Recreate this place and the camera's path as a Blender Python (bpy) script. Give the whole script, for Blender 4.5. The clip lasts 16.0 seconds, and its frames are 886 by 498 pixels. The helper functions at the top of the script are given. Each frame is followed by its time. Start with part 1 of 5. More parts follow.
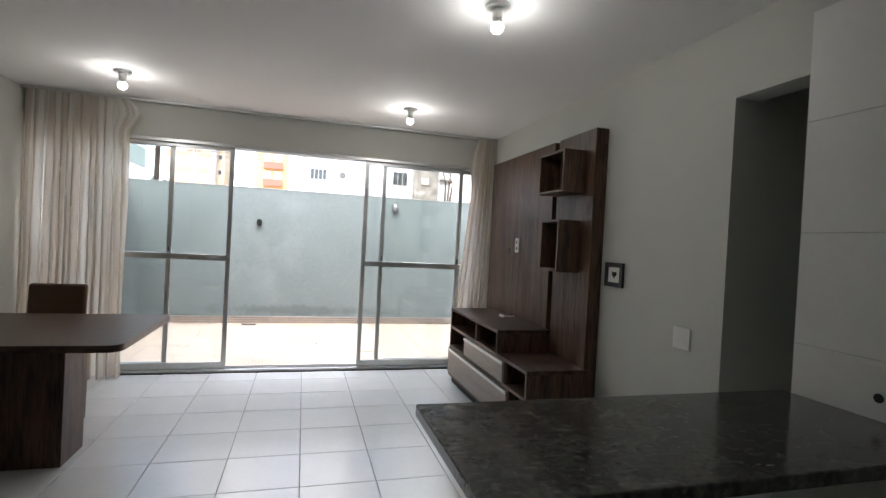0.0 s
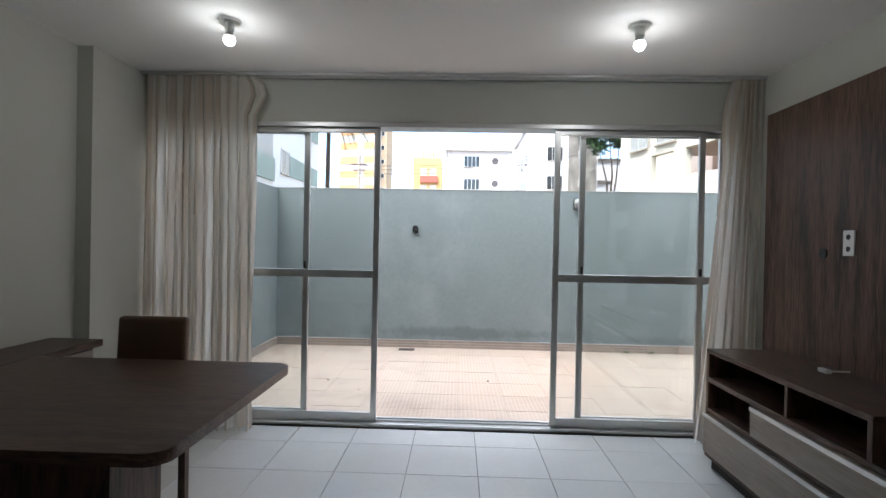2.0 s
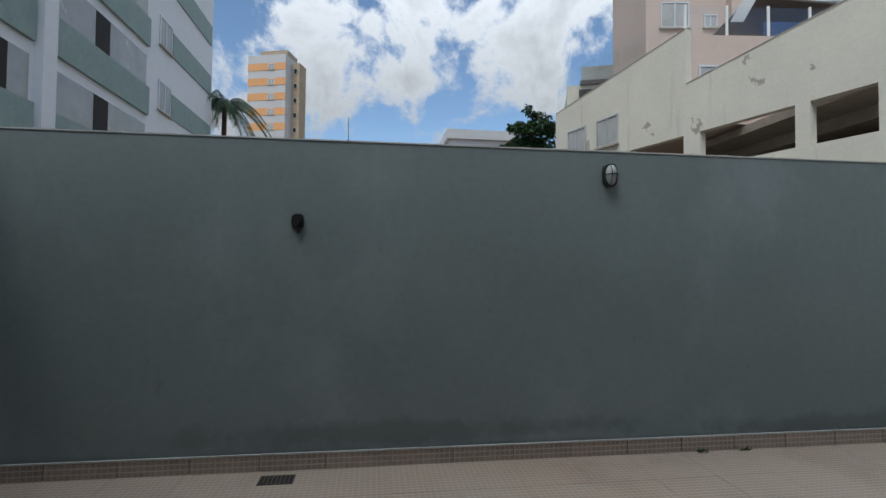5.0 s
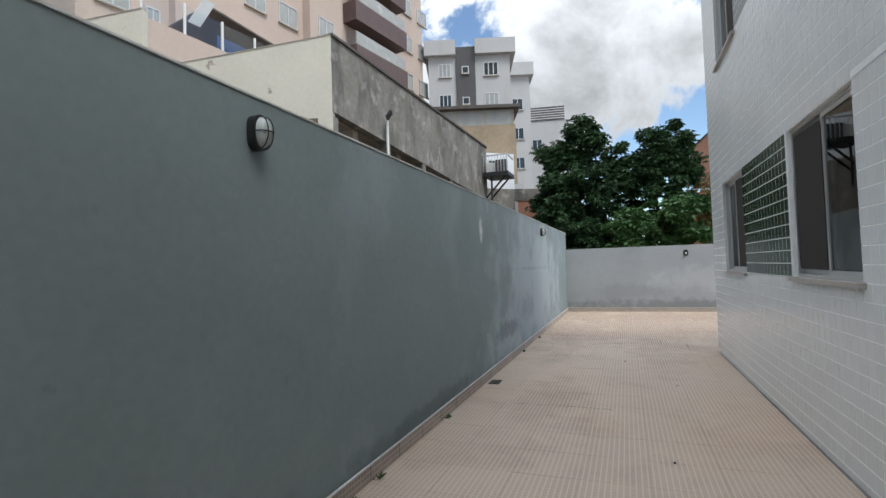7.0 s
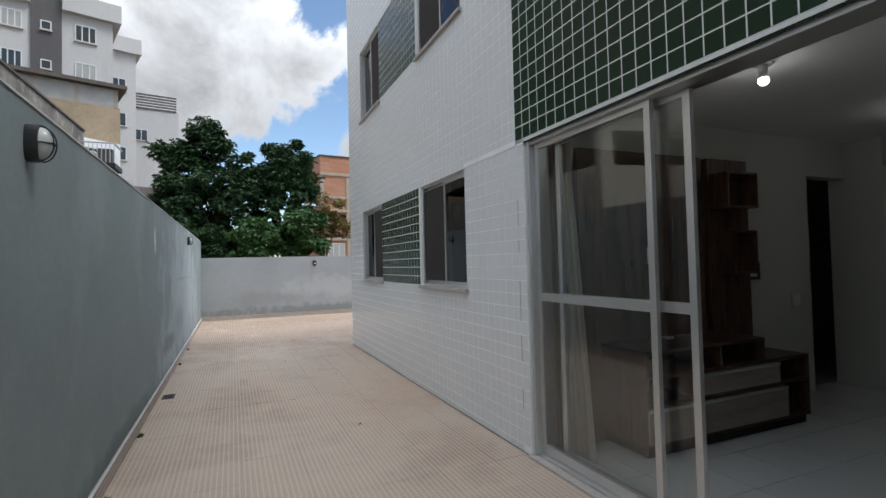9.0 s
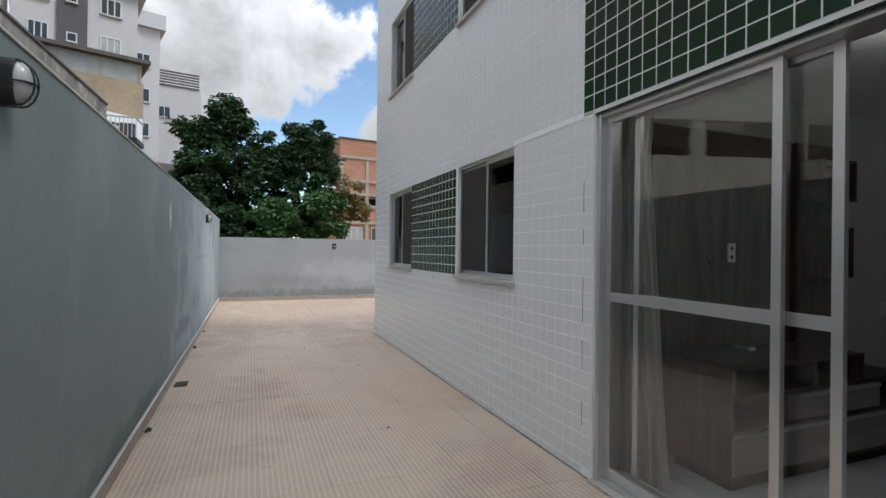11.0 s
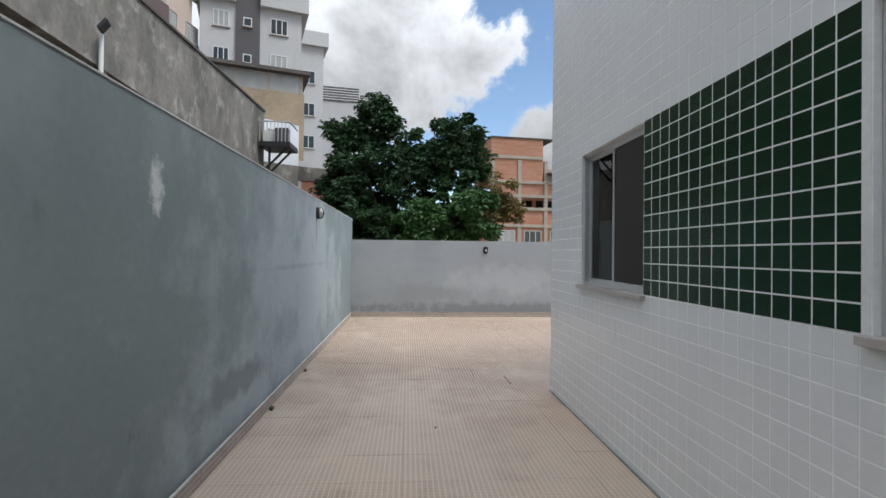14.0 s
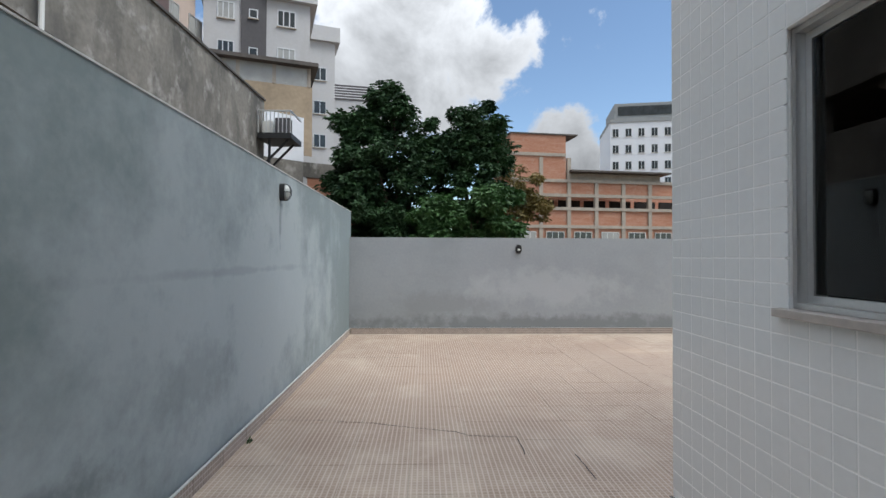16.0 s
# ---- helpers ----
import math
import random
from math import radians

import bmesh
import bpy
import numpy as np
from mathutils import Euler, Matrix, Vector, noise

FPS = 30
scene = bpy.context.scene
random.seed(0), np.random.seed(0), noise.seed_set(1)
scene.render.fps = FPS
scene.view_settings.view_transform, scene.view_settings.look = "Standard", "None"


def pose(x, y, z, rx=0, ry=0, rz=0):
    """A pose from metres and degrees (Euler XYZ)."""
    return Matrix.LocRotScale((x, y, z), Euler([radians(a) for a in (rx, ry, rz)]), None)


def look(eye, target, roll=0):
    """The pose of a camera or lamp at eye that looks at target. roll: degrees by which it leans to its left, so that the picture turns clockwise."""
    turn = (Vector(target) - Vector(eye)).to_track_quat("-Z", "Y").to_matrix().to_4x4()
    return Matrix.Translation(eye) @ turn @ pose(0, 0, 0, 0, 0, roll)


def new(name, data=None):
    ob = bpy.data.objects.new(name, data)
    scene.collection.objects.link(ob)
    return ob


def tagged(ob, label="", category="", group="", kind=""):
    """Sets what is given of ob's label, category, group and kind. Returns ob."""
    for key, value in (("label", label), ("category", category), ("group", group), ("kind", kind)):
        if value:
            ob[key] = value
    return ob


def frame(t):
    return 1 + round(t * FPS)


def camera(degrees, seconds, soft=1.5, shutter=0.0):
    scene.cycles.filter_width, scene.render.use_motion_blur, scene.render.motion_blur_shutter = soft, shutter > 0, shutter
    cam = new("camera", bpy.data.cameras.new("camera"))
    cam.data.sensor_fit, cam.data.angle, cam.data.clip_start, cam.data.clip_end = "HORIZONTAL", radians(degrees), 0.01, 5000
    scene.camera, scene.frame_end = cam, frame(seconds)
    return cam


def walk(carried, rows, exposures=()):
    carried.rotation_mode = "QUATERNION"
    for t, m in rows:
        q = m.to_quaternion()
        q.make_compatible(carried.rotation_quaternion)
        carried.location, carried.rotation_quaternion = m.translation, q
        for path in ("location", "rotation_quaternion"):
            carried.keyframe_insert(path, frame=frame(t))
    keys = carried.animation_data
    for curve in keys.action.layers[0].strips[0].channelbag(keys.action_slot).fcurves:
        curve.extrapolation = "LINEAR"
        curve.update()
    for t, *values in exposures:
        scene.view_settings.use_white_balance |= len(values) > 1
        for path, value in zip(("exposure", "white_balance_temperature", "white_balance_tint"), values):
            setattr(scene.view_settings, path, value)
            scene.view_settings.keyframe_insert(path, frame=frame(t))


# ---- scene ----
cam = camera(84.0, 16.0)
PATH = [
    (0, (-0.021, -5.155, 1.37), (0.526, -3.231, 1.346), 3.0),
    (0.5, (-0.115, -4.895, 1.346), (0.18, -2.917, 1.317), 2.3),
    (1, (-0.112, -4.494, 1.37), (0.0, -2.497, 1.345), 1.7),
    (1.5, (-0.146, -4.038, 1.347), (-0.145, -2.039, 1.326), 1.2),
    (2, (-0.119, -3.558, 1.332), (-0.18, -1.558, 1.319), 1.1),
    (2.5, (-0.136, -2.982, 1.368), (-0.191, -0.982, 1.354), 0.9),
    (3, (-0.168, -2.463, 1.396), (-0.19, -0.463, 1.378), 0.9),
    (3.2, (-0.144, -2.246, 1.369), (-0.162, -0.247, 1.362), 1.0),
    (5.5, (-0.218, 0.135, 1.277), (0.366, 2.045, 1.368), -0.2),
    (6, (-0.236, 0.572, 1.278), (0.829, 2.262, 1.365), -1.3),
    (6.5, (-0.244, 0.958, 1.262), (1.31, 2.215, 1.34), -1.8),
    (7, (-0.346, 1.331, 1.28), (1.527, 2.027, 1.355), -1.8),
    (7.5, (-0.616, 1.638, 1.319), (1.379, 1.75, 1.4), -1.9),
    (8, (-0.934, 1.864, 1.353), (1.031, 1.5, 1.428), -1.8),
    (8.5, (-1.12, 2.074, 1.361), (0.722, 1.298, 1.428), -1.8),
    (11, (-0.587, 2.108, 1.376), (1.276, 1.379, 1.382), 0.7),
    (11.5, (-0.124, 1.994, 1.372), (1.811, 1.49, 1.373), 0.6),
    (12, (0.358, 1.882, 1.367), (2.328, 1.54, 1.368), 0.4),
    (12.5, (0.88, 1.761, 1.385), (2.865, 1.512, 1.389), 0.2),
    (13, (1.419, 1.7, 1.383), (3.409, 1.501, 1.391), 0.0),
    (13.5, (1.986, 1.613, 1.399), (3.979, 1.449, 1.411), -0.1),
    (14, (2.519, 1.626, 1.377), (4.514, 1.487, 1.395), 0.6),
    (14.5, (3.053, 1.584, 1.368), (5.05, 1.472, 1.385), 0.1),
    (15, (3.612, 1.601, 1.361), (5.61, 1.504, 1.379), 0.3),
    (15.5, (4.16, 1.565, 1.364), (6.159, 1.487, 1.381), -0.3),
    (16, (4.733, 1.555, 1.326), (6.731, 1.484, 1.357), 0.2),
]
EXPOSURES = [(0, 2.88, 6450, 13), (1.0, 2.75, 6300, 11), (2.0, 2.23, 6150, 11), (3.2, 1.34, 5850, 11), (5.3, -0.1, 6000, 5), (6.2, 0.38, 6050, 5), (7.0, 0.4, 6200, 6), (12, 0.42, 6250, 8), (16, 0.26, 6200, 7)]
walk(cam, [(t, look(eye, target, roll)) for t, eye, target, roll in PATH], EXPOSURES)

# ---- light ----
SUN_ELEV, SUN_ROT = radians(55), radians(207)
world = bpy.data.worlds.new("sky")
scene.world = world
world.use_nodes = True
wn, wl = world.node_tree.nodes, world.node_tree.links
sky = wn.new("ShaderNodeTexSky")
sky.sky_type, sky.sun_disc, sky.sun_elevation, sky.sun_rotation = "NISHITA", False, SUN_ELEV, SUN_ROT
sky.air_density, sky.dust_density = 1.0, 0.35
coord = wn.new("ShaderNodeTexCoord")


def wmath(op, a, b=None, c=None):
    n = wn.new("ShaderNodeMath")
    n.operation = op
    for i, v in enumerate((a, b, c)):
        if v is not None:
            if isinstance(v, (int, float)):
                n.inputs[i].default_value = v
            else:
                wl.new(v, n.inputs[i])
    return n.outputs[0]


def cloud_bank(az, el, size, gain):
    """A soft mass of cloud about one direction of the sky."""
    a, e = radians(az), radians(el)
    dot = wn.new("ShaderNodeVectorMath")
    dot.operation = "DOT_PRODUCT"
    wl.new(coord.outputs["Generated"], dot.inputs[0])
    dot.inputs[1].default_value = (math.sin(a) * math.cos(e), math.cos(a) * math.cos(e), math.sin(e))
    ramp = wn.new("ShaderNodeMapRange")
    ramp.inputs["From Min"].default_value = math.cos(radians(size * 1.5))
    ramp.inputs["From Max"].default_value = math.cos(radians(size * 0.45))
    ramp.inputs["To Max"].default_value = gain
    wl.new(dot.outputs["Value"], ramp.inputs["Value"])
    return ramp.outputs[0]


cn = wn.new("ShaderNodeTexNoise")
cn.inputs["Scale"].default_value, cn.inputs["Detail"].default_value, cn.inputs["Roughness"].default_value = 5.6, 12, 0.6
cn.inputs["Distortion"].default_value = 0.25
wl.new(coord.outputs["Generated"], cn.inputs["Vector"])
cover = cn.outputs["Fac"]
for bank in ((82, 27, 15, 0.2), (93, 20, 6, 0.1), (106, 12.5, 4.5, 0.2), (8, 24, 17, 0.105), (101, 21, 4, 0.06), (113, 25, 9, -0.05), (104, 33, 7, -0.06), (30, 30, 12, 0.05), (200, 50, 50, 0.1), (300, 40, 40, 0.1)):
    cover = wmath("ADD", cover, cloud_bank(*bank))
dens = wn.new("ShaderNodeMapRange")
dens.interpolation_type = "SMOOTHSTEP"
dens.inputs["From Min"].default_value, dens.inputs["From Max"].default_value = 0.53, 0.635
wl.new(cover, dens.inputs["Value"])
shade = wn.new("ShaderNodeMapRange")
shade.inputs["From Min"].default_value, shade.inputs["From Max"].default_value = 0.6, 0.9
shade.inputs["To Min"].default_value, shade.inputs["To Max"].default_value = 4.7, 2.2
wl.new(cover, shade.inputs["Value"])
height = wn.new("ShaderNodeSeparateXYZ")
wl.new(coord.outputs["Generated"], height.inputs[0])
zenith = wmath("MULTIPLY_ADD", wmath("POWER", wmath("MAXIMUM", height.outputs[2], 0.0), 2.0), 4.2, 0.55)  # cloud cover grows brighter towards the zenith
grey = wn.new("ShaderNodeCombineColor")
for k, f in enumerate((1.0, 1.0, 1.03)):
    wl.new(wmath("MULTIPLY", wmath("MULTIPLY", shade.outputs[0], zenith), f), grey.inputs[k])
mixc = wn.new("ShaderNodeMix")
mixc.data_type = "RGBA"
wl.new(dens.outputs[0], mixc.inputs["Factor"])
wl.new(sky.outputs[0], mixc.inputs["A"])
wl.new(grey.outputs[0], mixc.inputs["B"])
wl.new(mixc.outputs["Result"], wn["Background"].inputs["Color"])
wn["Background"].inputs["Strength"].default_value = 0.14
sun = new("sun", bpy.data.lights.new("sun", "SUN"))
sun.data.energy, sun.data.angle, sun.data.color = 1.8, radians(20), (1, 0.96, 0.9)
sun_dir = Vector((math.sin(SUN_ROT) * math.cos(SUN_ELEV), math.cos(SUN_ROT) * math.cos(SUN_ELEV), math.sin(SUN_ELEV)))
sun.matrix_world = look(sun_dir * 60, (0, 0, 0))
for bx_, by_ in ((-1.38, -0.92), (0.83, -0.89), (0.83, -2.91)):
    lamp = new("bulb_light", bpy.data.lights.new("bulb_light", "POINT"))
    lamp.data.energy, lamp.data.shadow_soft_size, lamp.data.color = 0.6, 0.024, (1, 0.99, 0.94)
    lamp.location = (bx_, by_, 2.42)


# ---- materials ----
def material(name, color, rough=0.6, metal=0.0, spread=0.12, grain=40.0, big=1.6, bump=0.15, second=None, stretch=(1, 1, 1), spec=0.5, each=0.0, place="Object", edges=(0.34, 0.66)):
    """A painted, cast or wooden surface: colour varied at two scales, fine relief, uneven gloss."""
    m = bpy.data.materials.new(name)
    m.use_nodes = True
    n, l = m.node_tree.nodes, m.node_tree.links
    b = n["Principled BSDF"]
    b.inputs["Metallic"].default_value = metal
    b.inputs["Specular IOR Level"].default_value = spec
    if place == "World":
        vec = n.new("ShaderNodeNewGeometry").outputs["Position"]
    else:
        vec = n.new("ShaderNodeTexCoord").outputs["Object"]
    mp = n.new("ShaderNodeMapping")
    mp.inputs["Scale"].default_value = stretch
    l.new(vec, mp.inputs["Vector"])
    fine, wide = n.new("ShaderNodeTexNoise"), n.new("ShaderNodeTexNoise")
    fine.inputs["Scale"].default_value, fine.inputs["Detail"].default_value = grain, 5
    wide.inputs["Scale"].default_value, wide.inputs["Detail"].default_value = big, 6
    wide.inputs["Roughness"].default_value = 0.6
    for t in (fine, wide):
        l.new(mp.outputs[0], t.inputs["Vector"])
    c2 = second or tuple(c * (1 - 2.2 * spread) for c in color)
    ramp = n.new("ShaderNodeValToRGB")
    ramp.color_ramp.elements[0].position, ramp.color_ramp.elements[1].position = edges
    ramp.color_ramp.elements[0].color, ramp.color_ramp.elements[1].color = (*c2, 1), (*color, 1)
    mixf = n.new("ShaderNodeMix")
    mixf.inputs[0].default_value = 0.4
    l.new(wide.outputs["Fac"], mixf.inputs[2])
    l.new(fine.outputs["Fac"], mixf.inputs[3])
    l.new(mixf.outputs[0], ramp.inputs[0])
    out = ramp.outputs[0]
    if each:
        info = n.new("ShaderNodeObjectInfo")
        hsv = n.new("ShaderNodeHueSaturation")
        mr = n.new("ShaderNodeMapRange")
        mr.inputs["To Min"].default_value, mr.inputs["To Max"].default_value = 1 - each, 1 + each
        l.new(info.outputs["Random"], mr.inputs["Value"])
        l.new(mr.outputs[0], hsv.inputs["Value"])
        l.new(out, hsv.inputs["Color"])
        out = hsv.outputs[0]
    l.new(out, b.inputs["Base Color"])
    rr = n.new("ShaderNodeMapRange")
    rr.inputs["To Min"].default_value, rr.inputs["To Max"].default_value = max(0.02, rough - 0.1), min(1, rough + 0.1)
    l.new(wide.outputs["Fac"], rr.inputs["Value"])
    l.new(rr.outputs[0], b.inputs["Roughness"])
    if bump:
        bp = n.new("ShaderNodeBump")
        bp.inputs["Strength"].default_value, bp.inputs["Distance"].default_value = bump, 0.004
        l.new(fine.outputs["Fac"], bp.inputs["Height"])
        l.new(bp.outputs[0], b.inputs["Normal"])
    return m


def overlay(m, color, scale, low, high, amount, stretch=(1, 1, 1), seed=0.0):
    """Adds stains or patches with a shape of their own over a material's colour."""
    n, l = m.node_tree.nodes, m.node_tree.links
    b = n["Principled BSDF"]
    old = b.inputs["Base Color"].links[0].from_socket
    geo = n.new("ShaderNodeNewGeometry")
    mp = n.new("ShaderNodeMapping")
    mp.inputs["Scale"].default_value, mp.inputs["Location"].default_value = stretch, (seed, seed * 0.7, seed * 1.3)
    l.new(geo.outputs["Position"], mp.inputs["Vector"])
    t = n.new("ShaderNodeTexNoise")
    t.inputs["Scale"].default_value, t.inputs["Detail"].default_value, t.inputs["Roughness"].default_value = scale, 7, 0.62
    l.new(mp.outputs[0], t.inputs["Vector"])
    r = n.new("ShaderNodeMapRange")
    r.inputs["From Min"].default_value, r.inputs["From Max"].default_value, r.inputs["To Max"].default_value = low, high, amount
    l.new(t.outputs["Fac"], r.inputs["Value"])
    mix = n.new("ShaderNodeMix")
    mix.data_type = "RGBA"
    l.new(r.outputs[0], mix.inputs["Factor"])
    l.new(old, mix.inputs["A"])
    mix.inputs["B"].default_value = (*color, 1)
    l.new(mix.outputs["Result"], b.inputs["Base Color"])
    return m


def stain_or_tone(m, color, centre, size, amount, scale=3.0):
    """One ragged patch in the colour at a place: damp, dirt or lime, and painted far-end brightness."""
    n, l = m.node_tree.nodes, m.node_tree.links
    b = n["Principled BSDF"]
    old = b.inputs["Base Color"].links[0].from_socket
    pos = n.new("ShaderNodeNewGeometry").outputs["Position"]
    mp = n.new("ShaderNodeMapping")
    mp.inputs["Location"].default_value = [-c / s for c, s in zip(centre, size)]
    mp.inputs["Scale"].default_value = [1 / s for s in size]
    l.new(pos, mp.inputs["Vector"])
    ln = n.new("ShaderNodeVectorMath")
    ln.operation = "LENGTH"
    l.new(mp.outputs[0], ln.inputs[0])
    t = n.new("ShaderNodeTexNoise")
    t.inputs["Scale"].default_value, t.inputs["Detail"].default_value, t.inputs["Roughness"].default_value = scale, 8, 0.65
    l.new(pos, t.inputs["Vector"])
    sub = n.new("ShaderNodeMath")
    sub.operation = "MULTIPLY_ADD"
    sub.inputs[1].default_value, sub.inputs[2].default_value = -0.55, 0.0
    l.new(ln.outputs["Value"], sub.inputs[0])
    l.new(t.outputs["Fac"], sub.inputs[2])
    r = n.new("ShaderNodeMapRange")
    r.inputs["From Min"].default_value, r.inputs["From Max"].default_value, r.inputs["To Max"].default_value = 0.1, 0.34, amount
    l.new(sub.outputs[0], r.inputs["Value"])
    mix = n.new("ShaderNodeMix")
    mix.data_type = "RGBA"
    l.new(r.outputs[0], mix.inputs["Factor"])
    l.new(old, mix.inputs["A"])
    mix.inputs["B"].default_value = (*color, 1)
    l.new(mix.outputs["Result"], b.inputs["Base Color"])
    return m


def dirty(m):
    """Reddish soil washed over the far patio tiles and a few worn patches."""
    for centre, size, amount, scale in (((10.6, 0.6, 0), (6.0, 6.5, 1), 0.7, 1.6), ((8.6, 2.3, 0), (1.5, 0.7, 1), 0.6, 3.0), ((11.9, 0.4, 0), (1.2, 3.0, 1), 0.5, 3.5), ((4.3, 2.1, 0), (1.2, 0.7, 1), 0.4, 3.5), ((2.2, 0.6, 0), (1.0, 0.5, 1), 0.35, 4.0)):
        stain_or_tone(m, (0.23, 0.145, 0.1), centre, size, amount, scale)
    return m


def grid_lines(m, pitch, width, color, depth=0.5, axes=(0, 1), mark=0.6):
    """Fine moulded squares on a floor tile: thin lines both ways, in colour and relief."""
    n, l = m.node_tree.nodes, m.node_tree.links
    b = n["Principled BSDF"]
    old = b.inputs["Base Color"].links[0].from_socket
    sep = n.new("ShaderNodeSeparateXYZ")
    l.new(n.new("ShaderNodeNewGeometry").outputs["Position"], sep.inputs[0])
    lines = []
    for k in axes:
        pp = n.new("ShaderNodeMath")
        pp.operation = "PINGPONG"
        l.new(sep.outputs[k], pp.inputs[0])
        pp.inputs[1].default_value = pitch / 2
        r = n.new("ShaderNodeMapRange")
        r.inputs["From Min"].default_value, r.inputs["From Max"].default_value = width * 0.4, width
        r.inputs["To Min"].default_value, r.inputs["To Max"].default_value = (0.6 if k == 0 else 1.0), 0
        l.new(pp.outputs[0], r.inputs["Value"])
        lines.append(r.outputs[0])
    mx = n.new("ShaderNodeMath")
    mx.operation = "MAXIMUM"
    l.new(lines[0], mx.inputs[0])
    l.new(lines[-1], mx.inputs[1])
    sc = n.new("ShaderNodeMath")
    sc.operation = "MULTIPLY"
    sc.inputs[1].default_value = mark
    l.new(mx.outputs[0], sc.inputs[0])
    mix = n.new("ShaderNodeMix")
    mix.data_type = "RGBA"
    l.new(sc.outputs[0], mix.inputs["Factor"])
    l.new(old, mix.inputs["A"])
    mix.inputs["B"].default_value = (*color, 1)
    l.new(mix.outputs["Result"], b.inputs["Base Color"])
    bp = n.new("ShaderNodeBump")
    bp.invert = True
    bp.inputs["Strength"].default_value, bp.inputs["Distance"].default_value = depth, 0.002
    l.new(mx.outputs[0], bp.inputs["Height"])
    l.new(bp.outputs[0], b.inputs["Normal"])
    return m


def glass(name, tint=(0.975, 0.985, 0.98)):
    m = bpy.data.materials.new(name)
    m.use_nodes = True
    n, l = m.node_tree.nodes, m.node_tree.links
    n.remove(n["Principled BSDF"])
    tr, gl, mx = n.new("ShaderNodeBsdfTransparent"), n.new("ShaderNodeBsdfGlossy"), n.new("ShaderNodeMixShader")
    tr.inputs["Color"].default_value = (*tint, 1)
    gl.inputs["Roughness"].default_value = 0.01
    lw = n.new("ShaderNodeLayerWeight")
    pw, ad = n.new("ShaderNodeMath"), n.new("ShaderNodeMath")
    pw.operation, ad.operation = "POWER", "MULTIPLY_ADD"
    pw.inputs[1].default_value, ad.inputs[1].default_value, ad.inputs[2].default_value = 4.0, 0.55, 0.045
    l.new(lw.outputs["Facing"], pw.inputs[0])
    l.new(pw.outputs[0], ad.inputs[0])
    l.new(ad.outputs[0], mx.inputs[0])
    l.new(tr.outputs[0], mx.inputs[1])
    l.new(gl.outputs[0], mx.inputs[2])
    l.new(mx.outputs[0], n["Material Output"].inputs["Surface"])
    return m


def glow(name, color, power):
    m = bpy.data.materials.new(name)
    m.use_nodes = True
    b = m.node_tree.nodes["Principled BSDF"]
    b.inputs["Base Color"].default_value = (0.9, 0.9, 0.9, 1)
    b.inputs["Emission Color"].default_value = (*color, 1)
    b.inputs["Emission Strength"].default_value = power
    return m


WALL_PAINT = material("wall paint", (0.53, 0.53, 0.48), 0.75, spread=0.03, grain=120, bump=0.08)
CEILING_PAINT = material("ceiling paint", (0.8, 0.79, 0.77), 0.8, spread=0.02, grain=90, bump=0.06)
FLOOR_TILE = material("glazed floor tile", (0.62, 0.63, 0.62), 0.2, spread=0.03, grain=30, bump=0.02, each=0.03)
GROUT = material("grey grout", (0.3, 0.29, 0.27), 0.9, spread=0.15)
WOOD = material("dark walnut laminate", (0.135, 0.074, 0.048), 0.42, spread=0.2, grain=26, big=5, bump=0.12, second=(0.034, 0.019, 0.013), stretch=(3.5, 3.5, 0.35), spec=0.35, edges=(0.4, 0.6))
WOOD_TOP = material("dark walnut top", (0.115, 0.072, 0.052), 0.33, spread=0.2, grain=26, big=5, bump=0.1, second=(0.03, 0.016, 0.011), stretch=(0.5, 4, 4), spec=0.22, edges=(0.4, 0.6))
WOOD_LONG = material("dark walnut shelf", (0.115, 0.072, 0.052), 0.35, spread=0.2, grain=26, big=5, bump=0.1, second=(0.03, 0.016, 0.011), stretch=(4, 0.4, 4), spec=0.22, edges=(0.4, 0.6))
PALE_WOOD = material("pale grey oak laminate", (0.36, 0.31, 0.26), 0.45, spread=0.12, grain=24, big=4, bump=0.1, second=(0.22, 0.18, 0.15), stretch=(4, 0.35, 4))
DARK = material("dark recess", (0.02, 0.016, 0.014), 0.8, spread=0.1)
GRANITE = overlay(material("polished green-grey granite", (0.12, 0.117, 0.1), 0.17, spread=0.3, grain=55, big=9, bump=0.02, second=(0.02, 0.021, 0.02)), (0.21, 0.2, 0.18), 30, 0.55, 0.7, 0.55, (1, 2.2, 1))
ALU = material("brushed aluminium", (0.66, 0.66, 0.65), 0.36, 0.8, spread=0.05, grain=60, bump=0.03)
GLASS = glass("clear glass")
TINT = glass("smoky glass", (0.3, 0.3, 0.29))
BLACK = material("black plastic", (0.018, 0.018, 0.019), 0.45, spread=0.2)
WHITE_PLASTIC = material("white plastic", (0.72, 0.71, 0.67), 0.4, spread=0.03)
LEATHER = material("brown leatherette", (0.13, 0.065, 0.032), 0.5, spread=0.2, grain=160, bump=0.25)
GREY_PLASTER = overlay(overlay(overlay(material("grey painted plaster", (0.228, 0.272, 0.276), 0.8, spread=0.08, grain=22, big=1.1, bump=0.22, place="World"), (0.15, 0.185, 0.195), 0.9, 0.5, 0.75, 0.42, (0.8, 1, 0.8), 3), (0.38, 0.43, 0.45), 1.3, 0.52, 0.7, 0.32, (0.8, 1, 0.55), 9.3), (0.1, 0.11, 0.11), 7, 0.66, 0.74, 0.35, (1, 1, 0.6), 5)
